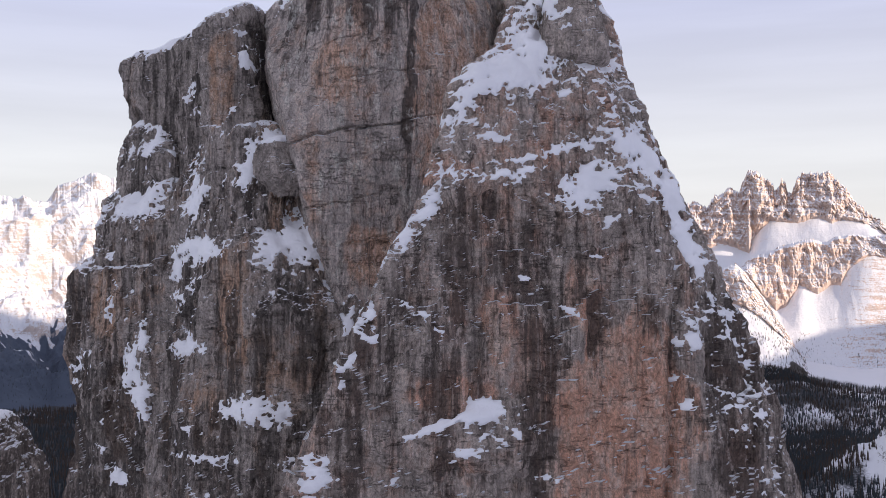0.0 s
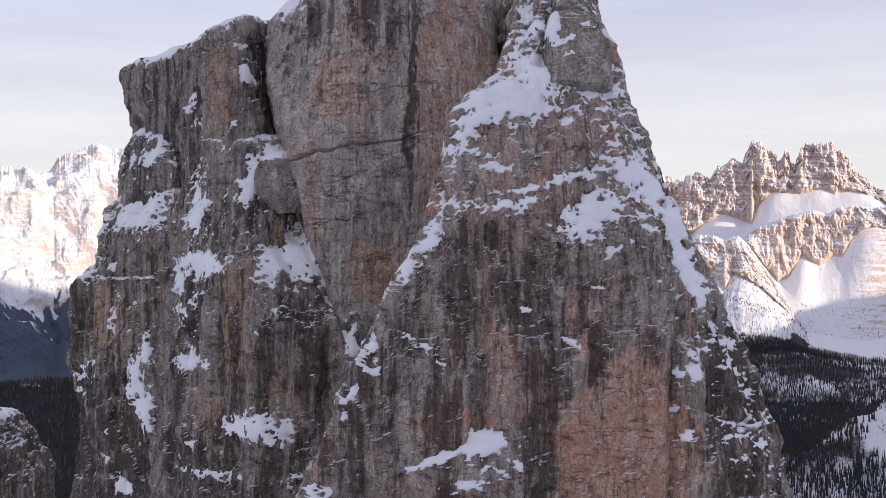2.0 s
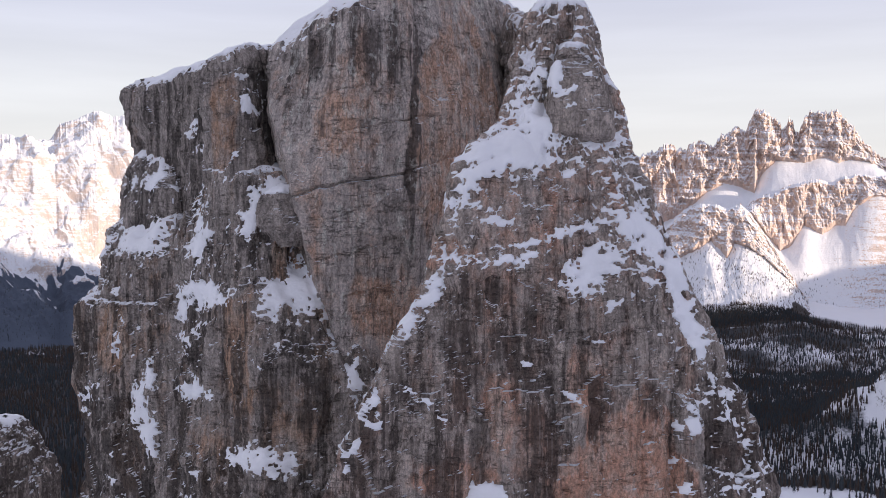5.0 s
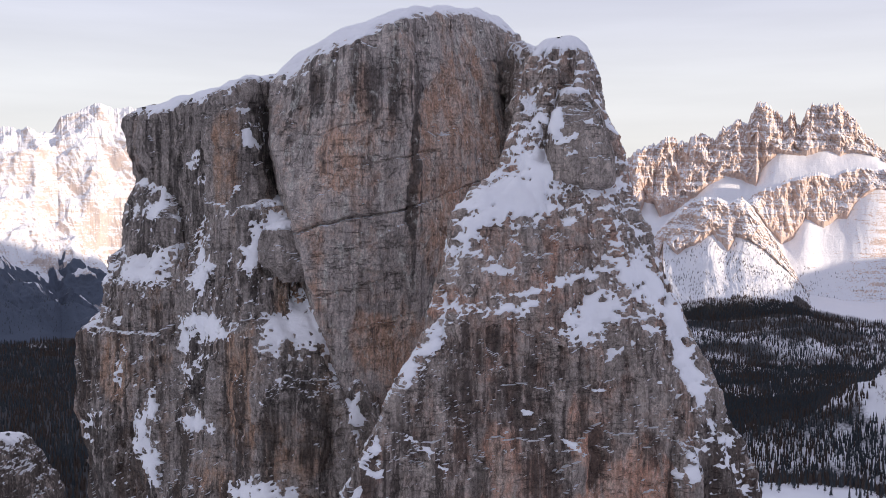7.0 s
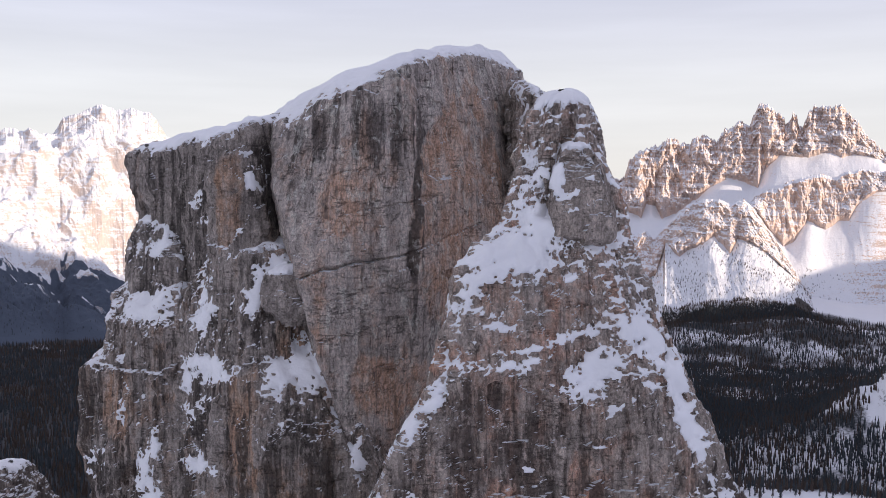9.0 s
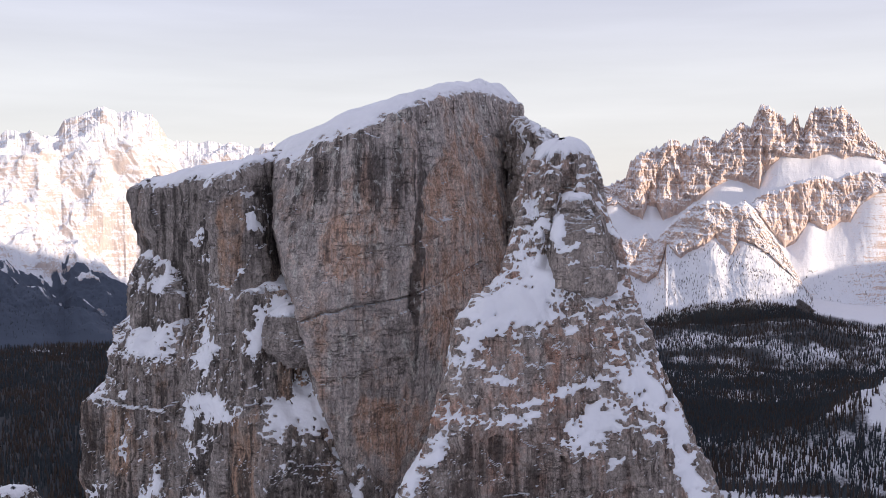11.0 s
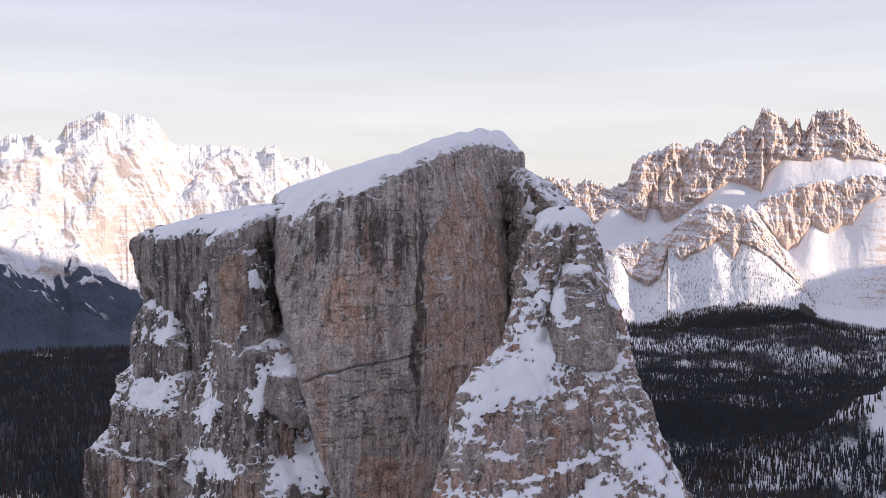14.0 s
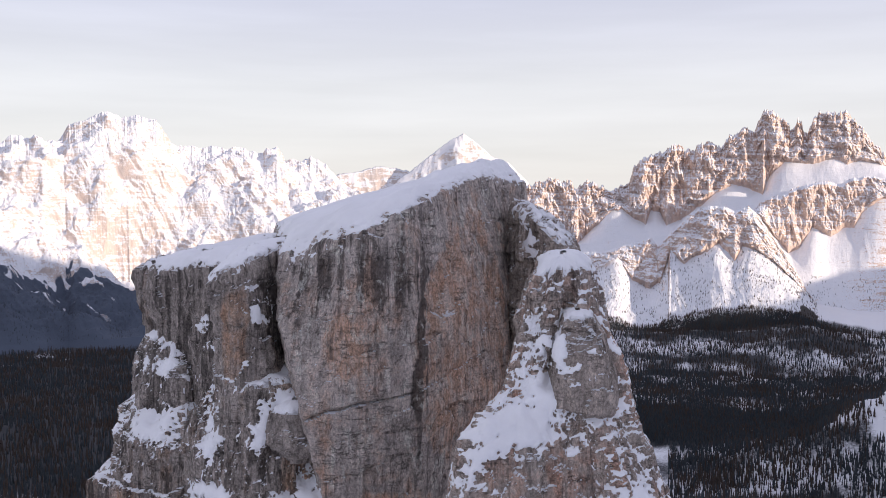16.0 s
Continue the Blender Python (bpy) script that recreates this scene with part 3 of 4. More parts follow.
def massif(name, label, lines, mat, step=0.03, relief=8.0, flute=22.0, jag=0.10, seed=0.0, wood=None, gullies=10.0, spur=0.0, turn=()):
    """A mountain side laid through level lines, foot first: (distance, how much of a cliff leads up to it, rows, wobble, (bearing, elevation) pairs in degrees).
    Cliffs break into pillars and ledges, slopes into gullies. turn: (bearing, metres) by which the whole side stands nearer or farther there."""
    first = max(l[4][0][0] for l in lines)
    last = min(l[4][-1][0] for l in lines)
    az = np.arange(first, last, step)
    back = np.interp(az, *zip(*turn)) if turn else 0 * az
    wide = np.exp(-np.linspace(-2.5, 2.5, 2 * int(1.3 / step) + 1) ** 2)
    rr, zz, cc, ww = [], [], [], []
    was = None
    for k, (r, kind, rows, wobble, pairs) in enumerate(lines):
        along = polar(az, np.full(len(az), float(r)), np.zeros(len(az)))
        el = np.interp(az, *zip(*pairs)) + wobble * fbm(along, 42.0, 4, 0.6, seed + k)
        if k == len(lines) - 1:
            el = el + jag * (ridged(along, 34.0, 4, 0.6, seed + 20) - 0.5)
        far = r + back
        if was is not None and kind == 0:
            # a snow slope stays even: where rock reaches farther down it, the rock's foot stands nearer
            pad = np.pad(el, len(wide) // 2, mode="edge")
            rise = EYE_TOP + far * np.tan(np.radians(np.convolve(pad, wide / wide.sum(), "valid"))) - was[1]
            slope = rise / (far - was[0])
            even = (was[1] - slope * was[0] - EYE_TOP) / (np.tan(np.radians(el)) - slope)
            far = np.clip(even, was[0] + 0.3 * (far - was[0]), far + 40)
        here = (far, EYE_TOP + far * np.tan(np.radians(el)))
        if was is None:
            rr.append((here[0] - 120)[None]), zz.append((here[1] - 70)[None])
            cc.append(np.zeros((1, len(az)))), ww.append(np.zeros((1, 1)))
        else:
            t = np.linspace(0, 1, rows, endpoint=k == len(lines) - 1)[:, None]
            rr.append(was[0] + (here[0] - was[0]) * t)
            zz.append(was[1] + (here[1] - was[1]) * t)
            cc.append(kind * sstep(0.0, 0.12, t) * (1 - 0.7 * sstep(0.93, 1.0, t)) + 0 * here[0][None])
            ww.append(k - 1 + t)
        was = here
    for t in np.linspace(0.1, 1, 8):
        rr.append((was[0] + 260 * t)[None]), zz.append((was[1] - 420 * t ** 1.3)[None])
        cc.append(np.zeros((1, len(az)))), ww.append(np.full((1, 1), float(len(lines))))
    R, Z, C, W = np.concatenate(rr), np.concatenate(zz), np.concatenate(cc), np.concatenate(ww)
    A = az[None, :] + 0 * R
    p = polar(A, R, Z).reshape(-1, 3)
    plan = p * (1, 1, 0)
    c = C.ravel()
    calm = np.repeat(np.clip(W * 4, 0, 1) * np.clip((len(lines) - 1 - W) * 5, 0.05, 1), len(az), 1).ravel()
    # slopes: swells, and gullies that run down the fall line
    fall = np.stack([np.radians(A.ravel()) * 4200 + 45 * fbm(plan, 220.0, 2, seed=seed + 31), R.ravel() * 0.16, 0 * c], 1)
    dz = relief * fbm(plan, 150.0, 5, 0.5, seed + 30) + gullies * (0.6 * ridged(fall, 46.0, 4, 0.55, seed + 32) - 0.4)
    if spur:
        slant = np.stack([p[:, 0] + 0.9 * R.ravel(), 0.5 * R.ravel(), 0 * c], 1) + 60 * fbm(plan, 300.0, 3, seed=seed + 41)[:, None]
        dz = dz + spur * (ridged(slant, 330.0, 6, 0.5, seed + 40) - 0.6)
    dz = dz * calm * (1 - c)
    # cliffs: pillars, clefts, ledges
    d = 0.75 * fbm(p, (95.0, 95.0, 420.0), 2, 0.5, seed + 33) + 0.62 * ridged(p, (62.0, 62.0, 420.0), 4, 0.55, seed + 34)
    d += 0.16 * ridged(p, (17.0, 17.0, 60.0), 3, 0.6, seed + 36) + 0.35 * fbm(p, 55.0, 3, seed=seed + 37)
    bed = np.stack([p[:, 0] * 0.08, p[:, 1] * 0.08, p[:, 2] + 0.06 * p[:, 0]], 1)
    d += 0.2 * fbm(bed, 22.0, 3, 0.6, seed + 38)
    R2 = R.ravel() - flute * d * c
    Z2 = Z.ravel() + dz + c * 2.5 * fbm(p, 14.0, 3, 0.6, seed + 39)
    g = polar(A.ravel(), R2, Z2).reshape(R.shape + (3,))
    wd = np.zeros(len(p)) if wood is None else wood(A.ravel(), np.repeat(W, len(az), 1).ravel(), plan)
    MOUNTAINS[name] = (g[1:-8], A[1:-8])
    ob = mesh_object(name, g.reshape(-1, 3), grid_faces(g.shape[0], g.shape[1], False), mat, False, {"wood": wd})
    return tagged(ob, label, "mountain", kind="structure")


massif("spire_range", "sunlit dolomite spires above a snow shelf", (
    (4210, 0, 0, 0.0, ((2.7, -6.5), (13.1, -6.0), (18.0, -4.5), (27.5, -3.5))),
    (4430, 0, 40, 0.03, ((2.7, -4.37), (9.03, -4.02), (13.13, -3.37), (15.44, -2.4), (18.02, -1.82), (18.95, -1.14), (20.19, -0.73), (22.62, -0.26), (25.19, 0.01), (27.54, -0.83))),
    (4550, 0, 40, 0.10, ((2.69, -3.84), (6.59, -3.77), (7.64, -3.97), (8.95, -2.83), (9.7, -2.12), (10.38, -1.9), (11.15, -2.52), (11.87, -2.76), (12.15, -1.89), (12.7, -2.02), (13.12, -2.85), (13.85, -2.49), (14.83, -1.79),
        (15.61, -1.17), (16.7, -0.48), (17.4, -0.28), (18.63, -0.91), (18.98, 0.2), (19.77, 1.02), (21.37, 0.92), (22.57, 1.24), (23.18, 0.88), (23.88, 1.1), (25.17, 0.74), (27.53, -0.61))),
    (4690, 1, 110, 0.0, ((2.67, -0.99), (4.26, -0.74), (4.97, -0.46), (6.02, -0.1), (7.0, -0.17), (7.6, -0.66), (8.29, -0.27), (8.98, -0.48), (9.85, -0.83), (10.77, -0.3), (11.09, 0.6), (11.69, 1.12), (12.56, 1.46), (13.52, 1.9), (14.19, 1.62),
        (14.94, 1.93), (15.6, 2.06), (16.22, 1.68), (16.5, 2.35), (16.94, 2.55), (17.57, 2.9), (18.03, 2.53), (18.29, 3.39), (18.65, 3.94), (19.32, 3.67), (19.76, 3.4), (20.06, 2.77), (20.24, 3.03), (20.47, 3.58), (20.74, 2.82), (20.99, 2.56),
        (21.3, 3.36), (21.59, 3.68), (22.34, 3.63), (23.08, 3.71), (23.51, 3.22), (24.06, 2.57), (24.37, 1.99), (25.15, 1.22), (27.52, -0.36)))),
    PEAK_WARM, 0.035, 5.0, 38.0, 0.22, 61, gullies=1.5, turn=((2.7, -110), (14, -40), (27.5, 180)))
massif("cliff_slope", "broad snow apron under a band of brown cliffs", (
    (3900, 0, 0, 0.0, ((17.44, -5.6), (18.75, -6.2), (20.38, -7.4), (21.96, -8.4), (23.49, -8.9), (25.51, -9.1), (27.84, -9.2))),
    (4260, 0, 90, 0.08, ((17.4, -2.78), (18.03, -2.29), (18.67, -2.49), (19.33, -3.41), (20.14, -4.26), (20.79, -3.97), (21.43, -2.83), (22.42, -3.27), (23.06, -2.73), (23.65, -2.71), (24.04, -1.86), (25.0, -1.08), (26.15, -1.16), (27.55, -1.3))),
    (4350, 1, 80, 0.0, ((17.39, -2.27), (18.02, -1.89), (18.49, -1.45), (19.14, -1.07), (19.95, -0.87), (20.25, -0.56), (20.74, -0.4), (21.41, -0.2), (22.07, -0.1), (22.86, -0.29), (23.33, 0.0), (24.26, 0.2), (24.96, 0.07), (26.1, 0.14), (27.5, 0.01)))),
    PEAK_WARM, 0.03, 6.0, 28.0, 0.05, 62, gullies=2.0, turn=((17.4, -130), (20, -70), (27.5, 170)))
def hill_foot(az, w, plan):
    """Brushwood under the larches along the hill's foot, and on its shaded flank."""
    edge = 0.16 + 0.10 * fbm(plan, 130.0, 4, 0.6, 75) + 0.5 * sstep(20.2, 21.6, az)
    return 1.1 * sstep(edge + 0.05, edge - 0.06, w)


massif("sunlit_hill", "sunlit snow hill with a brown rocky crown", (
    (3420, 0, 0, 0.0, ((7.01, -9.96), (10.52, -10.0), (13.94, -9.65), (17.24, -9.01), (20.42, -8.5), (22.03, -8.7), (23.51, -9.3), (25.55, -9.9), (27.89, -10.1))),
    (3850, 0, 110, 0.10, ((6.96, -5.74), (8.37, -6.0), (9.4, -5.35), (10.26, -4.91), (11.14, -6.15), (12.18, -6.75), (12.85, -6.11), (13.35, -4.36), (14.17, -5.17), (15.22, -4.53), (16.19, -3.75), (17.13, -4.89), (17.56, -4.06), (18.41, -4.31),
        (19.21, -4.82), (20.02, -5.53), (20.66, -6.04), (21.24, -6.8), (22.01, -7.78), (23.5, -8.76), (25.53, -9.38), (27.88, -9.68))),
    (3960, 1, 80, 0.0, ((6.95, -4.75), (8.35, -4.56), (9.39, -4.54), (10.42, -4.14), (11.61, -3.77), (12.12, -3.52), (12.6, -4.14), (13.13, -3.54), (13.79, -2.84), (14.57, -2.0), (15.29, -1.65), (16.4, -1.64), (17.12, -1.9), (17.82, -1.59),
        (18.41, -2.15), (19.17, -3.25), (19.99, -4.4), (20.64, -5.44), (21.23, -6.47), (22.01, -7.55), (23.49, -8.57), (25.52, -9.19), (27.87, -9.43)))),
    PEAK_WARM, 0.03, 12.0, 24.0, 0.04, 63, hill_foot, 3.5)


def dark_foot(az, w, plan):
    """The wooded foot of the left range, with tongues of forest reaching up the gullies; its colour holds painted haze.
    """
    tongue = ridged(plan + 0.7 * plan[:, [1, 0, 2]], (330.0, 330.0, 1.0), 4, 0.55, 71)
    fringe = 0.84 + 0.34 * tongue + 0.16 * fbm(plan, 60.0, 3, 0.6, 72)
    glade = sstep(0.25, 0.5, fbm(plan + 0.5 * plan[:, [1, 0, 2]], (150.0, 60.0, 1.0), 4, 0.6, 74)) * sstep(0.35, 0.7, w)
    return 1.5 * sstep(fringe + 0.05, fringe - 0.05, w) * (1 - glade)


massif("left_range", "broad sunlit snowy mountain range over a shaded valley", (
    (3300, 0, 0, 0.0, ((-29.25, -9.29), (-26.98, -9.48), (-24.0, -9.57), (-20.89, -9.5), (-17.64, -9.4), (-3.74, -9.53))),
    (3760, 0, 80, 0.05, ((-29.09, -4.85), (-26.85, -5.65), (-25.11, -6.15), (-23.62, -6.71), (-21.76, -6.53), (-19.87, -7.21), (-17.95, -8.3), (-15.62, -8.4), (-3.74, -8.65))),
    (4100, 0, 60, 0.05, ((-29.01, -2.5), (-26.76, -2.64), (-25.02, -3.33), (-22.92, -3.77), (-21.41, -5.14), (-19.84, -5.93), (-17.88, -5.24), (-15.54, -3.92), (-12.49, -3.62), (-8.68, -3.3), (-3.73, -4.03))),
    (4440, 0, 90, 0.06, ((-28.93, -0.15), (-26.67, 0.1), (-24.01, 0.76), (-22.17, 1.33), (-20.62, 1.25), (-18.72, 1.03), (-17.12, 0.03), (-14.81, -0.07), (-12.45, -0.2), (-10.04, -0.31), (-7.96, -0.66), (-5.85, -1.61), (-3.73, -2.96))),
    (4720, 0.12, 70, 0.0, ((-28.87, 1.65), (-27.76, 1.48), (-26.61, 1.88), (-26.02, 2.4), (-25.09, 2.23), (-24.22, 1.73), (-23.55, 1.97), (-23.23, 2.52), (-22.98, 2.98), (-22.37, 3.13), (-21.65, 3.54), (-21.12, 3.81), (-20.65, 3.79), (-20.09, 3.51), (-19.24, 3.66),
        (-18.6, 3.44), (-18.15, 3.45), (-17.72, 2.49), (-17.32, 1.52), (-16.44, 1.39), (-15.58, 1.57), (-14.91, 1.81), (-14.11, 1.48), (-13.23, 1.76), (-12.69, 1.66), (-11.88, 1.25), (-11.05, 1.95), (-10.51, 1.05), (-9.82, 0.88), (-8.92, 1.34), (-8.08, 0.85),
        (-7.25, -0.2), (-5.85, -1.11), (-3.73, -2.68)))),
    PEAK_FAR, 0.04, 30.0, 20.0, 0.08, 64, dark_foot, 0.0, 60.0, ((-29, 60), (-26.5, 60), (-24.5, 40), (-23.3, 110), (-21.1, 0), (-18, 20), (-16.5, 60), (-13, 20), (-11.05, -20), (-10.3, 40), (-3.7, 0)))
mountain("far_peak", "distant sunlit snow peak", (
    (-4.44, -1), (-3.72, -0.29), (-2.12, 0.95), (-0.53, 2.18), (0.53, 2.78), (1.42, 2.18), (2.31, 1.37), (3.37, 0.94), (4.44, -0.11), (5.5, -1.17), (8, -2)),
    4800, ((-5, -4), (8, -4)), 4300, PEAK_HIGH, 0.03, 120, 8, 10, 50, 6, 160.0)
mountain("far_ridge", "distant blue snowy ridge", (
    (-12, -1.2), (-8.65, -0.47), (-7.25, 0.24), (-5.84, 0.41), (-4.96, 0.7), (-3.72, 0.59), (-3.01, 0.52), (-1.59, -0.47), (0, -2)),
    4880, ((-12, -3), (0, -3)), 4600, PEAK_HIGH, 0.03, 90, 10, 10, 40, 7, 120.0)

# the mountains behind the camera, which keep the low sun off the towers and the valley
_sx, _sy = math.sin(radians(SUN_AZ)), math.cos(radians(SUN_AZ))
_u = np.linspace(-3500, 6500, 260)
_top = np.interp(_u, (-3500, -1500, 100, 1300, 1900, 2160, 2340, 2534, 2640, 2850, 3203, 3349, 3439, 3804, 4060, 4100, 6500), (600, 680, 700, 800, 950, 820, 700, 611, 540, 300, 120, 115, 140, 170, 195, 207, 250))
_v = np.linspace(0, 1, 60)
_U, _V = np.meshgrid(_u, _v)
_s = 1700 + 1700 * _V
_zr = -60 + (_top[None, :] + 60) * np.sin(np.clip(_V / 0.5, 0, 2) * math.pi / 2)
_P = np.stack([_s * _sx - _U * _sy, _s * _sy + _U * _sx, _zr], -1).reshape(-1, 3)
_P[:, 2] += 12 * fbm(_P, 200.0, 4, seed=40) * np.sin(_V.ravel() * math.pi)
ridge = mesh_object("western_ridge", _P, grid_faces(60, 260, False), PEAK_WARM)
tagged(ridge, "snowy rock ridge that shades the towers", "mountain", kind="structure")


# ---- forests ----
def bark_needles(name, a, b, c):
    m, n, l, bs = material(name)
    pos = n.new("ShaderNodeNewGeometry")
    rnd = n.new("ShaderNodeNewGeometry").outputs["Random Per Island"]
    col = n_mix(n, l, rnd, a, b)
    col = n_mix(n, l, n_range(n, l, n_noise(n, l, pos.outputs["Position"], 0.4, 5, 0.7), 0.55, 0.75, 0.0, 0.5), col, c)
    l.new(col, bs.inputs["Base Color"])
    bs.inputs["Roughness"].default_value = 0.9
    return m


# needle greens lean to blue: distant haze put into their colour
SPRUCE = bark_needles("spruce_needles", (0.030, 0.040, 0.048), (0.050, 0.060, 0.068), (0.065, 0.072, 0.08))
LARCH = bark_needles("bare_larch", (0.045, 0.034, 0.029), (0.075, 0.054, 0.042), (0.07, 0.065, 0.062))


def conifers(name, base, height, mat, label, slim=0.17, sides=6, tiers=3, seed=0):
    """Many conifers in one mesh: tapered trunks with ragged tiers of branches."""
    rng = np.random.RandomState(seed)
    n = len(base)
    ring = np.arange(sides) * 2 * math.pi / sides
    verts, faces, at = [], [], 0
    per = tiers * (sides + 1) + 6
    V = np.zeros((n, per, 3))
    F = []
    turn = rng.uniform(0, 6.28, n)
    for t in range(tiers):
        lo = 0.10 + 0.80 * t / tiers
        hi = min(1.0, lo + 1.45 / tiers) if t < tiers - 1 else 1.0
        rad = slim * (1.0 - 0.78 * t / tiers)
        o = t * (sides + 1)
        for k in range(sides):
            jit = rng.uniform(0.55, 1.25, n)
            ang = turn + ring[k] + t * 0.5
            V[:, o + k] = np.stack([np.cos(ang) * rad * jit, np.sin(ang) * rad * jit, lo + rng.uniform(-0.05, 0.05, n)], 1)
            F.append((o + k, o + (k + 1) % sides, o + sides))
        V[:, o + sides] = np.stack([rng.normal(0, 0.01, n), rng.normal(0, 0.01, n), np.full(n, hi)], 1)
    o = tiers * (sides + 1)
    for k in range(3):
        a = k * 2.094
        V[:, o + k] = (0.02 * math.cos(a), 0.02 * math.sin(a), -0.06)
        V[:, o + 3 + k] = (0.012 * math.cos(a), 0.012 * math.sin(a), 0.30)
    for k in range(3):
        F.append((o + k, o + (k + 1) % 3, o + 3 + (k + 1) % 3))
        F.append((o + k, o + 3 + (k + 1) % 3, o + 3 + k))
    V = V * height[:, None, None] + base[:, None, :]
    F = np.array(F)[None] + (np.arange(n) * per)[:, None, None]
    ob = mesh_object(name, V.reshape(-1, 3), F.reshape(-1, 3), mat, False)
    return tagged(ob, label, "forest", kind="stuff")


def scatter(seed, count, a0, a1, r0, r1, clear=0.0, grain=70.0):
    """Places on the ground between two bearings and two distances, with clearings."""
    rng = np.random.RandomState(seed)
    az = rng.uniform(a0, a1, count)
    r = np.sqrt(rng.uniform(r0 * r0, r1 * r1, count))
    p = polar(az, r, np.zeros(count))
    bare = 0.7 * sstep(-21.5, -24, az) * sstep(3000, 3060, r) * (fbm(p, 130.0, 3, 0.6, 34) > 0.3)
    bare = bare + 1.1 * knoll(p, az, r)
    keep = fbm(p, grain, 3, seed=seed) + rng.normal(0, 0.25, count) - bare > clear
    az, r = az[keep], r[keep]
    return polar(az, r, ground_z(az, r)), rng


def forest(seed, count, a0, a1, r0, r1, clear, tall, larch, where):
    p, rng = scatter(seed, count, a0, a1, r0, r1, clear)
    h = tall * rng.uniform(0.55, 1.15, len(p))
    pick = fbm(p, 160.0, 2, seed=seed + 3) + rng.normal(0, 0.5, len(p)) < larch
    conifers("spruce_forest", p[~pick], h[~pick], SPRUCE, "dark green spruce forest " + where, 0.105, seed=seed)
    conifers("larch_forest", p[pick], h[pick] * 0.95, LARCH, "bare brown larch forest " + where, 0.10, seed=seed + 1)


forest(101, 9500, 13.5, 32, 1330, 1880, -0.35, 19, 0.0, "on a snowy hillside")
forest(102, 20000, 9, 30, 1900, 2900, -0.7, 19, -0.2, "in a shaded valley")
forest(103, 12000, 6, 30, 2900, 3560, -0.4, 19, 0.2, "at the foot of a hill")
forest(104, 1500, 10, 32, 1035, 1200, -0.20, 18, 0.3, "round a snowy meadow")
forest(105, 26000, -33, -6, 1270, 3300, -0.85, 20, 0.1, "in a deep valley")
forest(107, 1800, -25, -8, 980, 1270, -0.5, 20, 0.35, "below rock towers")
forest(106, 500, -33, -25, 1130, 1270, -0.15, 20, 0.35, "above a snowy clearing")


def lone_tree(height, mat, label, seed):
    """A conifer with a tapered trunk and ragged tiers of drooping branches."""
    rng = np.random.RandomState(seed)
    k = 7
    a = np.arange(k) * 2 * math.pi / k
    V, F = [], []
    for zz, rr in ((-1.0, 0.022), (0.35, 0.016), (0.98, 0.003)):
        V += [(math.cos(t) * rr * height, math.sin(t) * rr * height, max(zz * height, -0.8)) for t in a]
    for r in range(2):
        F += [(r * k + i, r * k + (i + 1) % k, (r + 1) * k + (i + 1) % k, (r + 1) * k + i) for i in range(k)]
    trunk = mesh_object("tree", V, F, BARK)
    V, F = [], []
    for tier in range(9):
        lo = (0.12 + 0.82 * tier / 9) * height
        rad = 0.17 * height * (1 - 0.85 * tier / 9)
        n = 9
        for i in range(n):
            t = 2 * math.pi * (i + rng.uniform(-0.3, 0.3)) / n
            w, out = 0.33, rad * rng.uniform(0.6, 1.15)
            o = len(V)
            V += [(0, 0, lo + 0.13 * height), (math.cos(t - w) * out * 0.6, math.sin(t - w) * out * 0.6, lo + 0.035 * height),
                  (math.cos(t) * out, math.sin(t) * out, lo - 0.02 * height), (math.cos(t + w) * out * 0.6, math.sin(t + w) * out * 0.6, lo + 0.035 * height)]
            F.append((o, o + 1, o + 2, o + 3))
    crown = mesh_object("crown", V, F, mat, False)
    crown.parent = trunk
    return tagged(trunk, label, "tree", "trees round the snowy meadow")


BARK = bark_needles("larch_bark", (0.07, 0.055, 0.045), (0.10, 0.08, 0.065), (0.05, 0.04, 0.035))
_kinds = [lone_tree(17, SPRUCE, "dark green spruce at the edge of a snowy meadow", 1), lone_tree(15, LARCH, "bare brown larch at the edge of a snowy meadow", 2),
          lone_tree(12, SPRUCE, "small dark spruce standing in meadow snow", 3)]
_pt, _rg = scatter(120, 170, 16.5, 27, 985, 1060, 0.0, 40.0)
for _k, _q in enumerate(_pt):
    if _k < 3:
        _kinds[_k].matrix_world = Matrix.Translation(_q)
    else:
        _c = copy_thing(_kinds[_k % 3], Matrix.Translation(_q) @ Matrix.Rotation(_rg.uniform(0, 6.28), 4, "Z"))
        _c.scale = [_rg.uniform(0.7, 1.15)] * 3


def trees_on(name, seed, count, a0, a1, v0, v1, tall, mat, label, clear=-0.1):
    """Trees on a mountain's lower slopes; v: part of the way from foot to crest."""
    g, A = MOUNTAINS[name]
    rng = np.random.RandomState(seed)
    rows = g.shape[0]
    i = rng.randint(int(v0 * rows), int(v1 * rows), count)
    j = rng.randint(0, g.shape[1], count)
    p = g[i, j]
    keep = (A[i, j] > a0) & (A[i, j] < a1) & (fbm(p, 80.0, 2, seed=seed) + rng.normal(0, 0.3, count) > clear)
    p = p[keep]
    conifers("hill_trees", p, tall * rng.uniform(0.5, 1.1, len(p)), mat, label, 0.11, seed=seed)


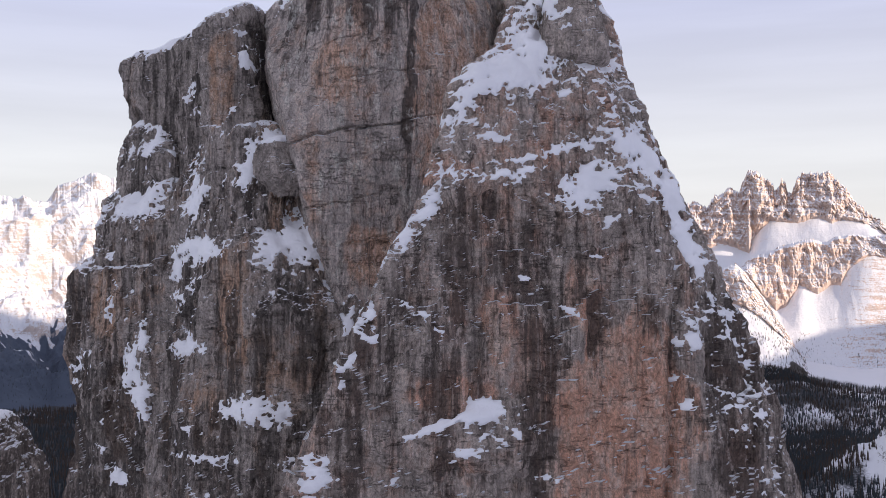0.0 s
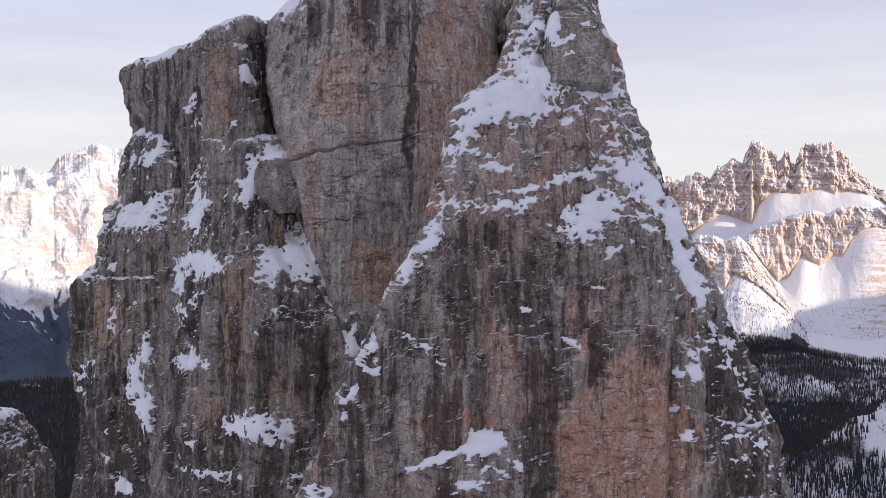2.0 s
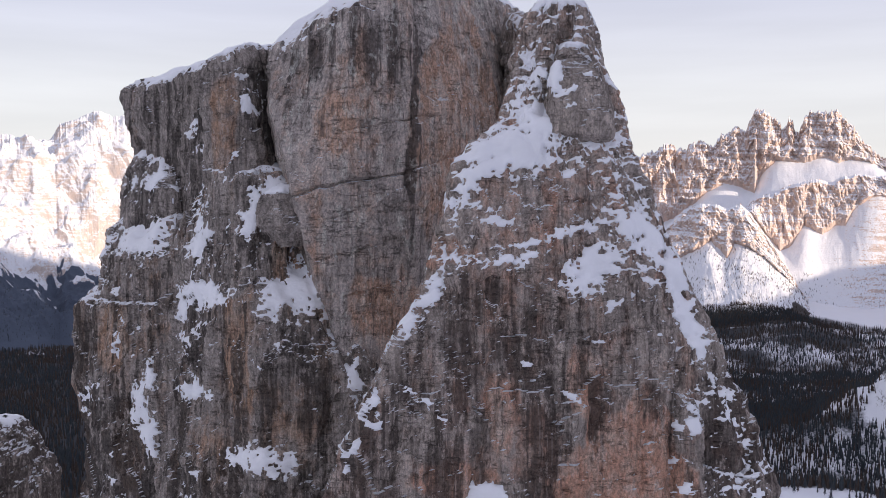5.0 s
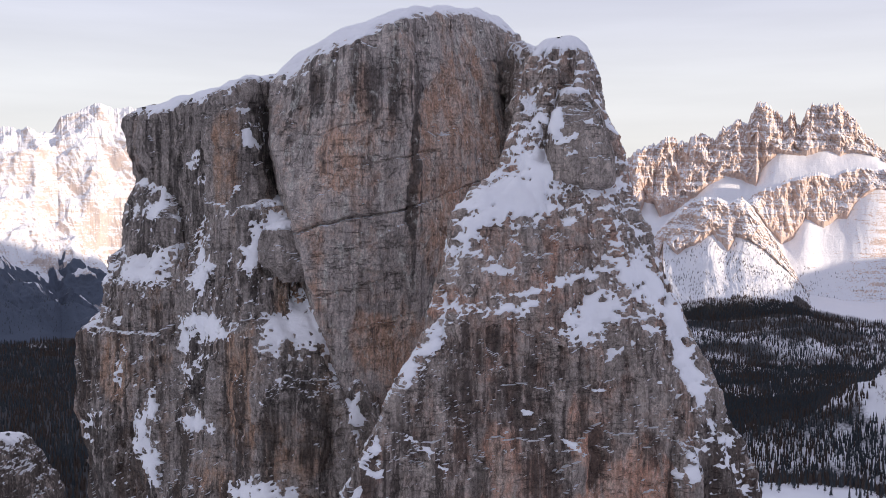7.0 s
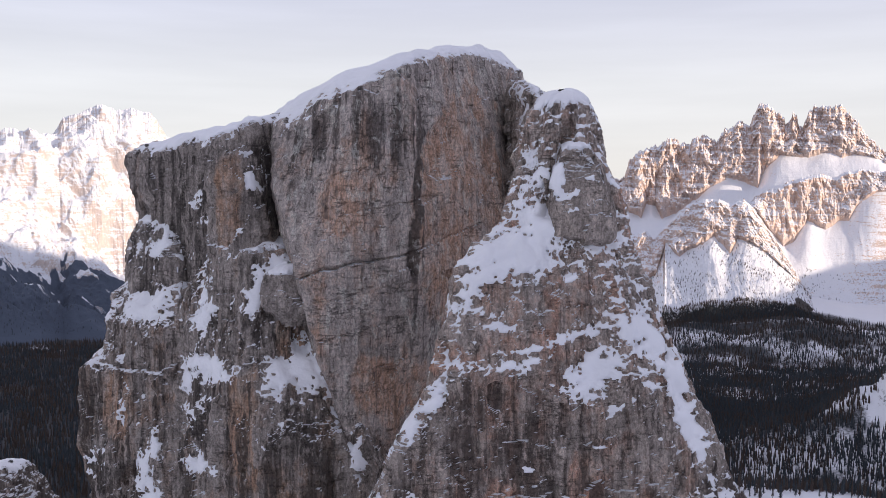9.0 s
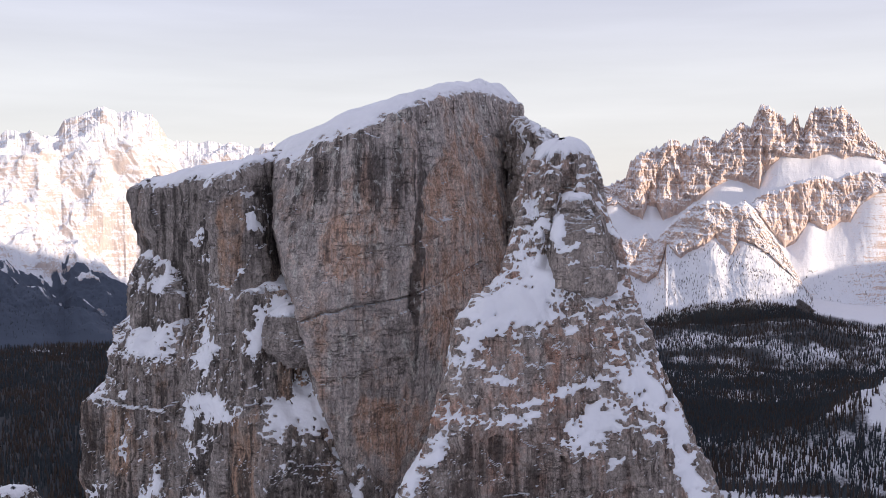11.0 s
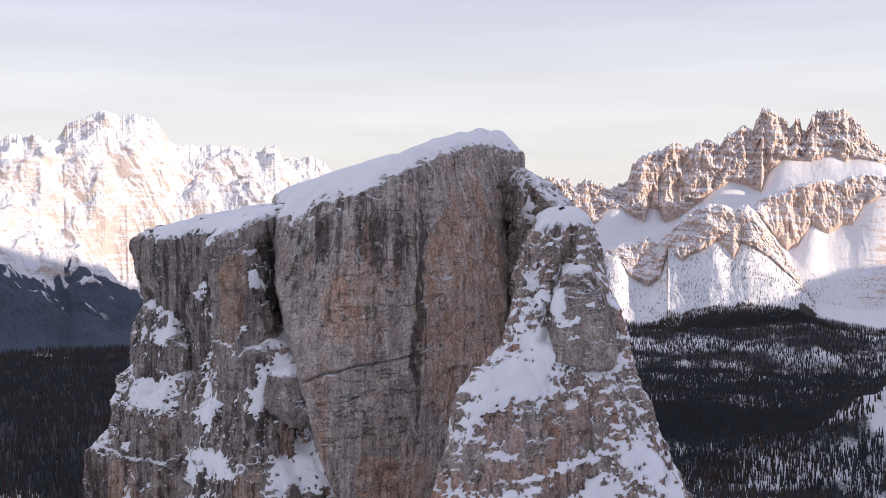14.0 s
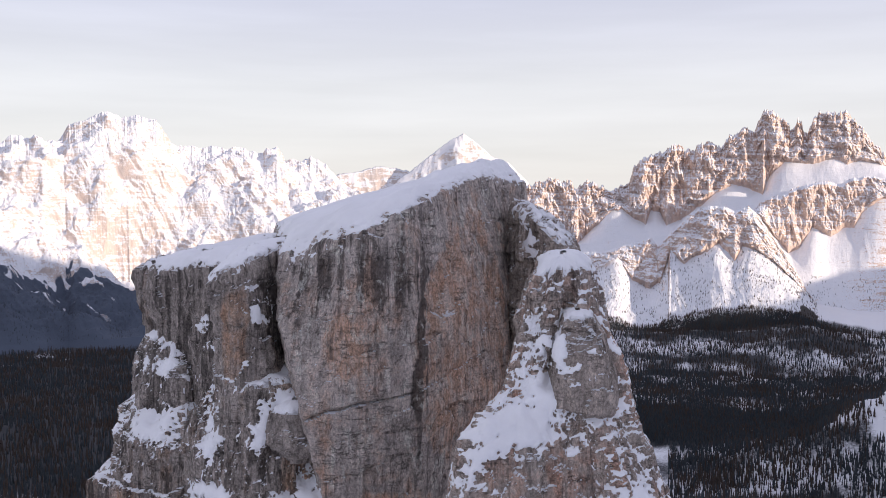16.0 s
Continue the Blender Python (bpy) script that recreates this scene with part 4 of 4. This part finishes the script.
trees_on("sunlit_hill", 115, 7000, 7, 27, 0.0, 0.15, 15, LARCH, "brown larch forest creeping up a sunlit slope", -0.5)
trees_on("sunlit_hill", 116, 6000, 7, 27, 0.0, 0.11, 17, SPRUCE, "dark spruce forest at the foot of a sunlit slope", -1.5)
trees_on("sunlit_hill", 111, 5000, 7, 23, 0.0, 0.6, 11, LARCH, "sparse larches on a sunlit snow slope")
trees_on("sunlit_hill", 112, 2600, 17.6, 21.8, 0.0, 0.9, 12, LARCH, "brown larches along a sunlit ridge")
trees_on("cliff_slope", 113, 900, 20, 32, 0.0, 0.25, 10, SPRUCE, "scattered spruces on a snow apron")
forest(108, 6000, 9, 30, 1930, 2300, -1.0, 19, -0.3, "behind a hill")
trees_on("left_range", 114, 3000, -33, -12, 0.0, 0.19, 10, SPRUCE, "dark forest on lower slopes")


# ---- the rock towers ----
def bands(p, size=(2.8, 2.8, 0.8), dip=0.0, seed=0.0):
    q = np.stack([p[:, 0], p[:, 1], p[:, 2] - dip * p[:, 0]], 1)
    return fbm(q, size, 4, 0.6, seed)


def snow_front(p, nz):
    x, z = p[:, 0], p[:, 2]
    dens = -1.4 + 0.85 * sstep(76, 84, z) + 0.2 * sstep(94, 99, z) * (1 - 0.1 * sstep(96, 99, z))
    edge = x - np.interp(z, (40, 48, 66, 82, 92, 106), (42, 38, 32, 24.5, 20, 17))
    dens = dens + (1.3 - 0.85 * sstep(70, 78, z)) * sstep(-8, -1, edge) * sstep(36, 50, z)
    left = np.interp(z, (40, 48, 66, 82, 92), (-20, -16, -8.5, -0.5, 2.5)) - x
    dens = dens + (1.0 - 0.4 * sstep(74, 80, z)) * sstep(-5, 0, left)
    rich = np.maximum(sstep(74, 80, z), sstep(-8, -2, edge))
    return dens - 0.5 + 0.75 * bands(p, (1.9, 1.9, 0.7), 0.25, 50) + 0.35 * bands(p, (7.0, 7.0, 4.0), 0.1, 54) + (0.8 + 0.65 * rich) * nz


def snow_left(p, nz):
    x, z = p[:, 0], p[:, 2]
    dens = -0.93 + 0.45 * sstep(66, 72, z) * (1 - sstep(93, 97, z)) + 0.3 * sstep(-44, -40, x) * sstep(-34, -38, x)
    return dens - 0.4 + 0.7 * bands(p, (1.8, 1.8, 1.1), 0.2, 51) + 0.45 * bands(p, (6.0, 6.0, 5.0), 0.1, 55) + 1.4 * nz


def snow_bare(p, nz):
    lip = np.interp(p[:, 0], (-27, -13, -6.5, 3.5, 13), (112.3, 117.2, 120.6, 126, 124.5)) - p[:, 2]
    return -2.0 + 1.3 * sstep(4.5, 0.5, lip) + 0.7 * bands(p, (1.6, 1.6, 0.9), 0.1, 52) + 1.2 * nz


def snow_top(p, nz):
    return -1.0 + 0.8 * bands(p, (1.8, 1.8, 0.9), 0.2, 53) + 1.0 * nz


def flat(z, *xy):
    return [(x, y, z) for x, y in xy]


rock_mass("front_tower", [
    flat(-8, (-32, 92), (4, 88), (38, 90), (54, 100), (50, 130), (-26, 125)),
    flat(48, (-17, 100), (4, 98.8), (30, 99.5), (40.5, 104.5), (41, 128), (-13, 118)),
    flat(66, (-9.5, 100), (4, 99.8), (27, 101.3), (34.5, 105.5), (36, 127), (-6, 117)),
    flat(82, (-1.4, 102.5), (8, 102.5), (22, 104.2), (27, 108), (28, 116), (-0.5, 108.5)),
    flat(92, (1.2, 105), (9, 104.5), (18, 106), (22.5, 110), (23.5, 116), (2.2, 109.5)),
    flat(99.5, (6.3, 110), (10.5, 109.3), (16, 109.5), (20.8, 112), (21, 118), (7, 113.5)),
    flat(106, (8.4, 112.5), (11.5, 111.5), (16, 111.8), (19, 114), (19, 121), (9.2, 117)),
    [(10.9, 114, 112.3), (13, 113.6, 112.5), (15.8, 114.8, 113.0), (17.5, 118, 113.8), (16.6, 124, 114.3), (12.4, 122, 113.8)]],
    (1.0, 1.0, 1.0, 0.35, 0.15, 0.6), ROCK_GREY, "dark grey limestone front tower with snowy ledges and ochre scar", res=0.19, stain=0.26, low=40, cap=1.3, rough=0.75, strata=0.45, dip=-0.15, darkness=0.14, sides=(("right_flank", (2, 3)), ("back_wall", (4,)), ("left_edge", (5,))), seed=1,
    cracks=((14.6, 110.5, 11.6, 100, 1.0, 1.7), (26.5, 73, 24.7, 48, 0.5, 1.2), (4.5, 70, 3.0, 58, 0.3, 0.5)),
    bulges=((20, 55, 8, 16, -0.7), (5, 54, 6, 3.5, 0.8)),
    ochre=((19.5, 54, 8, 13, 1.6), (22.5, 64, 4, 5, 1.3), (15.2, 70, 2, 4, 0.7), (6, 66, 2, 5, 0.5), (0, 59, 6, 2, 0.5), (9, 62, 5, 5, 0.25), (0, 84, 3, 2, 0.4), (33, 52, 3, 6, 0.3)),
    dark=((19.5, 54, 8, 13, -0.5), (14, 103, 9, 10, -0.75), (12, 92, 15, 9, -0.25), (6, 62, 16, 17, 0.2), (34, 56, 7, 18, 0.5), (-8, 58, 9, 12, 0.2), (16, 86, 14, 9, -0.1), (10, 76, 16, 5, 0.12), (13, 66, 5, 6, 0.2), (11, 56, 3, 10, 0.3), (24, 66, 3, 5, 0.3)),
    snow=snow_front, patches=(
        (8.3, 95.9, 5.6, 2.6, 0.20), (4.0, 93.5, 3.2, 1.6, 0.90), (11.1, 99.5, 2.5, 2.7, 0.00), (9.1, 100.7, 2.1, 1.2, 0.00), (-3.1, 77.9, 3.8, 1.6, 1.25),
        (-5.3, 74.4, 1.8, 1.4, 0.80), (22.1, 86.6, 3.9, 2.2, -0.40), (13.0, 86.2, 8.4, 0.7, 0.25), (7.5, 83.4, 4.0, 1.0, 0.15), (16.7, 82.4, 3.5, 2.4, 0.50),
        (26.6, 81.1, 1.4, 3.2, -0.90), (28.4, 75.7, 2.1, 2.8, -1.10), (5.9, 87.7, 2.5, 0.6, 0.00), (1.4, 90.4, 2.5, 0.9, 0.30), (20.1, 97.7, 1.9, 0.7, -0.20),
        (13.5, 102.0, 1.6, 2.4, 0.30), (19.4, 78.2, 1.9, 0.8, 0.50)) + (
        (11.0, 104.5, 1.0, 1.6, 0.50), (10.2, 107.0, 0.7, 1.5, 0.80), (13.4, 106.5, 0.7, 2.6, 1.00), (18.6, 103.0, 0.6, 0.8, -0.50), (9.0, 103.0, 0.8, 1.0, 0.80), (19.5, 92.5, 1.6, 0.5, 0.30), (14.5, 93.0, 1.8, 0.4, 0.20)) + (
        (4.1, 57.2, 2.8, 1.6, 0.15), (0.4, 56.1, 3.7, 0.9, 0.50), (3.1, 53.6, 3.8, 0.9, 0.25), (-3.0, 54.7, 2.3, 0.7, 0.20), (7.4, 55.1, 1.6, 0.8, -0.50),
        (14.2, 68.1, 1.0, 0.6, -0.80), (-1.5, 67.0, 2.2, 0.6, -0.80), (-7.4, 65.7, 1.1, 0.9, 0.00), (-5.7, 49.7, 1.3, 0.7, 0.50), (-14.0, 50.0, 2.2, 2.6, 0.60),
        (11.5, 50.0, 1.2, 0.6, -0.10), (17.0, 74.1, 0.9, 0.4, 0.10), (8.8, 71.8, 1.5, 0.4, 0.00), (27.6, 57.9, 1.8, 1.0, -0.20), (27.5, 60.8, 1.6, 0.7, 0.00),
        (27.4, 65.1, 1.2, 2.1, 0.30), (-10.8, 62.1, 1.5, 1.7, 1.20), (-8.3, 67.6, 0.9, 2.1, 1.30), (1.9, 52.7, 2.5, 0.7, 0.30)))

rock_mass("summit_block", [
    flat(96.9, (13.4, 108.4), (15, 107.4), (17.8, 108), (19.4, 113), (13, 114)),
    flat(97.7, (12.1, 106.6), (14.4, 105.0), (18.6, 105.8), (20, 112), (12.6, 114)),
    flat(101.5, (11.9, 106.8), (14.2, 105.2), (18.3, 106), (19.6, 112), (12.3, 114)),
    flat(105.6, (12.9, 108.0), (14.6, 106.8), (17.6, 107.4), (18.6, 113), (13, 114)),
    flat(107.8, (13.8, 110), (14.6, 109.3), (16.6, 109.6), (17, 113), (14, 114))],
    (1, 1, 1, 1, 1), ROCK_GREY, "grey limestone summit block", res=0.2, low=0, cap=0.6, rough=0.4, ribs=0.4, strata=0.3, seed=2, snow=snow_bare, patches=((12.6, 104.6, 0.7, 2.2, 0.5), (15, 101.3, 1.7, 0.5, 0.3), (14.2, 102.8, 1.4, 0.4, 0.5), (17, 104.5, 0.8, 0.5, -0.3)), cap_snow=0.6, category="rock block")

rock_mass("main_tower", [
    flat(-5, (-14, 142), (-10, 142), (-4, 146), (5, 158), (22, 176), (3, 205), (-34, 178)),
    flat(60, (-12, 136), (-9, 138), (-4.5, 142), (5, 150), (18, 175), (3, 200), (-30, 175)),
    [(-15, 131.5, 67), (-10.5, 134, 66), (-5, 139, 66), (5.5, 148, 66), (18, 175, 66), (3, 200, 66), (-30, 175, 66)],
    [(-18.6, 130.5, 78), (-12, 132.3, 77), (-5, 136, 77), (6, 147, 77), (18, 175, 77), (3, 200, 77), (-30, 175, 77)],
    [(-21.6, 129.5, 91.0), (-13, 130.3, 91), (-4.5, 133, 91), (7, 146, 91), (17, 175, 91), (3, 200, 91), (-33, 175, 91)],
    [(-25.8, 136, 103), (-14, 131, 103), (-4.5, 132, 103), (7.5, 150, 103), (15.5, 175, 103), (3, 200, 103), (-35, 175, 103)],
    [(-27, 143.5, 112.3), (-13, 131.2, 117.2), (-6.5, 132.6, 120.6), (5, 158, 125.4), (13, 173, 123.8), (6, 196, 125), (-35, 180, 116)],
    [(-25, 150, 116), (-16, 141, 119.4), (-7.2, 140, 122.3), (3.8, 165, 127.6), (9, 177, 128.0), (3, 190, 126.5), (-30, 170, 117.5)]],
    (1, 1, 1, 0.6, 0.12, 0.12, 0.2), ROCK_TAN, "tall overhanging tan limestone wall with dark vertical streaks", res=0.22, low=55, cap=0.3, tops=1, rough=0.45, ribs=0.55, strata=0.45, dip=-0.12, sides=(("front_wall", (1,)), ("right_wall", (2, 3)), ("back_wall", (4, 5)), ("left_chimney", (6,))), seed=3,
    cracks=((-22, 90.2, -14, 92.2, 0.16, 1.0), (-14, 92.2, -6, 93.6, 0.14, 0.8), (-6, 93.6, 5, 97.5, 0.12, 0.35), (-20, 86.5, -6, 89.5, 0.12, 0.3), (-16, 99, -2, 102, 0.12, 0.35), (-15, 75.5, -5, 78, 0.16, 0.4), (-19.5, 80.6, -9, 83, 0.15, 0.4),
            (-3.9, 112.5, -5.8, 88, 0.5, 0.4), (-12.5, 92, -12.8, 84, 0.12, 0.4), (-20, 104, -12, 106, 0.12, 0.3), (-11.2, 103, -10.8, 96, 0.12, 0.3)),
    bulges=((-1.2, 108.5, 2.6, 5, -1.1), (-15, 95.5, 7, 3.2, 0.35)),
    ochre=((3, 98, 6, 24, 0.45), (-13, 104, 6, 8, 0.2), (-1.2, 108, 2.6, 6, 1.0), (-9, 73, 7, 6, 0.6), (-2, 96, 4, 14, 0.3), (-16, 100, 3, 5, 0.3)),
    # spots below zero at the right wall paint in light as paler rock
    dark=((-14, 84, 9, 9, -0.55), (5, 106, 5, 22, -1.0), (0.5, 104, 4.5, 18, -0.55), (-13, 112, 15, 6.5, 0.38), (-3.9, 109, 0.6, 4, 0.7), (-4.6, 102, 0.7, 5, 0.8), (-5.3, 95, 0.8, 5, 0.8), (-5.8, 87, 1.0, 6, 0.6), (-21, 106, 4, 8, 0.2), (-3, 80, 3, 10, 0.15)),
    snow=snow_bare, stain=0.16, darkness=-0.12)

rock_mass("back_shoulder", [
    flat(60, (13, 162), (18, 155), (24, 158), (23, 174), (13, 174)),
    flat(100, (9.5, 157), (16, 145), (20.5, 150), (21, 172), (10, 170)),
    [(10.8, 161, 121), (13.6, 147, 117.5), (17.5, 142.5, 113.3), (19.5, 152, 113.5), (17, 168, 119)]],
    (1, 1, 0.6, 0.2, 0.4), ROCK_GREY, "snow-streaked grey limestone shoulder", res=0.3, low=85, cap=0.6, seed=4, snow=snow_top, category="rock shoulder", cap_snow=0.45, patches=((11.6, 118.5, 1.0, 1.6, -1.2), (12.6, 114.5, 0.9, 2.6, -0.8), (15, 111.5, 2.2, 1.4, -0.6)))

# this receding face's shading is put into a darker rock colour
rock_mass("left_tower", [
    flat(60, (-56, 164), (-50, 158), (-37, 147), (-32, 165), (-50, 180)),
    flat(88, (-56, 164), (-49, 158), (-37.5, 146.5), (-33, 165), (-50, 180)),
    flat(99, (-55.5, 164), (-48, 157), (-37.2, 147), (-33, 168), (-51, 181)),
    [(-57.3, 163.5, 107.8), (-47.5, 156, 109), (-36.5, 147.5, 110.6), (-31, 172, 114), (-52, 184, 110)]],
    (1, 1, 0.5, 0.2, 0.4), ROCK_BROWN, "brown-grey limestone tower with a snow-loaded flat top", res=0.3, low=70, cap=1.4, rough=0.6, strata=0.5, sides=(("right_face", (1,)), ("back_wall", (2, 3, 4))), seed=5, snow=snow_left, stain=-0.05, darkness=0.28, ochre=((-55, 103, 2.5, 6, 0.3),),
    patches=((-41.3, 101.2, 2.2, 1.4, 0.50), (-38.3, 93.6, 1.2, 3.0, 0.40), (-38.3, 97.6, 2.7, 0.9, 0.20)))

rock_mass("left_pillar", [
    flat(60, (-38, 145), (-34, 140.5), (-26.5, 141), (-22, 155), (-38, 160)),
    flat(86, (-37.3, 144), (-34.5, 139.5), (-29, 140), (-25, 152), (-38, 160)),
    flat(100, (-37, 142), (-33.5, 138.6), (-29.8, 140), (-26.5, 153), (-38, 162)),
    [(-37.8, 139.5, 108.2), (-33.2, 138.6, 110.3), (-30.6, 140.5, 112.0), (-27.5, 156, 114), (-38, 166, 112)]],
    (1, 1, 0.8, 0.2, 0.5), ROCK_BROWN, "warm brown limestone pillar with snow on top", res=0.25, low=75, cap=0.9, rough=0.7, strata=0.6, sides=(("right_face", (1, 2)), ("back_wall", (3, 4))), seed=6, snow=snow_left, stain=0.12, darkness=0.02,
    # the dark spot paints the shade of the recess beside the main wall
    ochre=((-34, 100, 2.5, 9, 0.5),), dark=((-29, 104, 2.4, 9, 0.6),), patches=((-31.5, 96.3, 1.4, 0.4, 0.00), (-31, 108.5, 0.9, 1.2, 0.3), (-30, 104, 0.8, 2.0, -0.6)), category="rock pillar")

rock_mass("left_wall", [
    flat(-6, (-50, 142), (-40, 128), (-26, 122), (-4, 120), (-4, 150), (-50, 165)),
    flat(40, (-47, 146), (-37, 132.5), (-24, 127.8), (-8, 127), (-6, 150), (-47, 165)),
    flat(66, (-46, 148), (-35, 135.5), (-25.5, 129.6), (-12, 131.5), (-8, 150), (-47, 165)),
    flat(78, (-45.5, 149), (-38, 141), (-29.5, 134), (-20, 134.5), (-14, 150), (-46, 162)),
    [(-41, 148, 90), (-35, 141, 90.5), (-30.5, 136.6, 92.3), (-24, 138, 93), (-20, 152, 94), (-40, 160, 92)]],
    (1, 1, 1, 0.4, 0.1, 0.3), ROCK_BROWN, "brown limestone wall with ragged snow patches", res=0.25, low=38, cap=1.2, rough=0.8, strata=0.5, dip=-0.1, sides=(("front_wall", (1,)), ("right_corner", (2,)), ("back_wall", (3, 4, 5))), seed=7, snow=snow_left, darkness=0.22, stain=0.25, category="rock wall",
    cracks=((-44, 62, -41, 36, 0.8, 2.0), (-21, 79, -13.5, 64, 0.7, 1.2)), bulges=((-22.2, 81.0, 1.7, 3.4, -2.2),),
    ochre=((-30, 66, 2.8, 10, 0.6), (-22, 58, 5, 8, 0.3), (-24, 81, 2, 4, 0.7), (-35, 52, 3, 6, 0.3)), dark=((-22, 63, 4, 9, 0.45), (-38, 70, 4, 9, 0.35), (-33, 82, 6, 6, 0.25), (-30, 45, 16, 9, 0.35), (-41.5, 55, 1.5, 9, 0.5)),
    patches=(
        (-25.6, 91.1, 3.7, 2.1, 0.10), (-29.0, 87.4, 1.6, 3.3, 0.90), (-20.8, 76.3, 3.7, 3.9, -0.30), (-25.2, 75.1, 1.9, 2.7, 0.30), (-26.5, 51.9, 5.5, 1.9, 0.00),
        (-22.0, 44.8, 2.2, 1.0, 0.10), (-33.9, 44.5, 4.9, 0.9, 0.05), (-37.3, 48.6, 1.9, 1.0, 0.20), (-37.9, 75.1, 5.4, 1.9, 0.00), (-42.1, 72.8, 1.3, 3.1, 0.20),
        (-37.9, 84.7, 3.1, 3.5, 0.90), (-26.5, 65.7, 0.7, 0.6, 0.00), (-13.2, 63.8, 1.1, 3.2, -1.20), (-39.1, 60.1, 3.5, 1.6, 0.20), (-41.5, 67.0, 2.1, 1.4, 0.00)))

rock_mass("chockstone", [
    flat(83.0, (-24.5, 133.5), (-23, 132.5), (-21.5, 133.5), (-21.5, 138), (-24.5, 138)),
    flat(86, (-27.2, 132), (-24.2, 129.9), (-20.9, 130.8), (-20.6, 138), (-26, 139)),
    flat(90, (-26.8, 133.2), (-24, 131.3), (-21.3, 132), (-21.2, 138), (-26, 139))],
    (1, 1, 1, 1, 1), ROCK_BROWN, "wedged dark brown boulder under snow", res=0.2, low=0, cap=0.8, rough=0.5, ribs=0.4, seed=8, snow=None, category="boulder", cap_snow=0.9)

rock_mass("outer_buttress", [
    flat(-8, (-68, 158), (-56, 146), (-44, 138), (-40, 165), (-62, 188)),
    flat(40, (-64.5, 160), (-56, 150.5), (-45, 144), (-40, 165), (-60, 185)),
    flat(58, (-66, 160.5), (-56, 151.5), (-45.5, 145.5), (-40, 165), (-60, 185)),
    flat(70.5, (-66, 161), (-56, 152.5), (-45.5, 147), (-40, 165), (-60, 185)),
    flat(73, (-63, 162), (-56, 153), (-45.5, 147.4), (-40, 165), (-60, 185)),
    flat(79, (-61, 162.5), (-54.5, 153.5), (-45.2, 148), (-40, 165), (-58, 183)),
    [(-58.3, 163, 84), (-52, 157, 84.5), (-45, 150.5, 85), (-40, 165, 88), (-54, 176, 88)]],
    (1, 1, 0.6, 0.15, 0.5), ROCK_BROWN, "brown limestone buttress with a snowy shoulder", res=0.28, low=38, cap=1.8, strata=0.5, sides=(("right_face", (1,)), ("back_wall", (2, 3, 4))), seed=9, snow=snow_left, stain=0.28, darkness=0.28, category="rock buttress",
    cracks=((-55, 64, -54, 40, 0.5, 0.6), (-66, 71.5, -46, 72.5, 0.4, 0.5)), bulges=((-48.5, 50, 4, 10, 1.0),),
    ochre=((-56, 66, 5, 6, 0.5), (-52, 48, 4, 9, 0.3)), dark=((-63, 62, 3, 9, 0.3), (-56, 44, 13, 16, 0.45)),
    patches=(
        (-50.4, 85.2, 6.4, 3.0, 0.10), (-52.2, 82.0, 5.7, 1.7, 0.00), (-55.3, 65.0, 1.0, 2.3, 0.00), (-50.6, 56.3, 1.7, 4.1, 0.90), (-48.0, 52.0, 2.2, 4.6, -0.60),
        (-62.5, 72.5, 2.4, 1.0, 0.20), (-63.3, 54.5, 4.0, 1.2, 0.20), (-65.6, 51.5, 2.6, 0.8, 0.10), (-52.6, 38.1, 1.9, 1.5, 0.20), (-56.0, 46.6, 0.9, 0.9, 0.00),
        (-62.5, 79.1, 3.0, 2.2, 0.80), (-48.0, 61.2, 0.9, 2.8, 0.20), (-56.7, 42.1, 0.8, 1.4, 0.00), (-61.8, 56.6, 2.6, 1.4, 0.30)))

rock_mass("left_crag", [
    flat(80, (-58, 163), (-53, 157), (-46, 152), (-43, 165), (-55, 175)),
    flat(90, (-57.8, 163.5), (-52, 157.5), (-46.3, 153), (-43, 165), (-55, 175)),
    [(-56, 165, 95), (-52.5, 160, 95.5), (-47.5, 155.5, 93.5), (-44, 165, 98), (-53, 174, 99)]],
    (1, 1, 0.6, 0.3, 0.5), ROCK_BROWN, "dark grey rock crag with snow on its crown", res=0.28, low=78, cap=1.5, seed=10, snow=snow_left, darkness=0.3, stain=-0.1, patches=((-50, 92.6, 2.6, 1.8, 0.2), (-45.5, 90, 0.8, 2.2, -0.5), (-54.5, 92.5, 1.5, 1.2, 0.3)), category="rock crag")

rock_mass("small_tower", [
    flat(-20, (-118, 202), (-104, 196), (-94, 200), (-92, 215), (-116, 220)),
    flat(24, (-112, 203), (-104, 198), (-95.5, 202), (-94, 214), (-112, 218)),
    flat(30, (-110, 203.5), (-103, 200), (-96.5, 203), (-96, 212), (-110, 216)),
    flat(36.5, (-106, 206), (-102.5, 204), (-99.5, 206), (-100, 210), (-106, 212))],
    (1, 1, 1, 0.4, 0.4), ROCK_GREY, "small grey limestone tower dusted with snow", res=0.4, low=10, cap=1.0, seed=11, snow=snow_top, darkness=0.7, stain=-0.3)
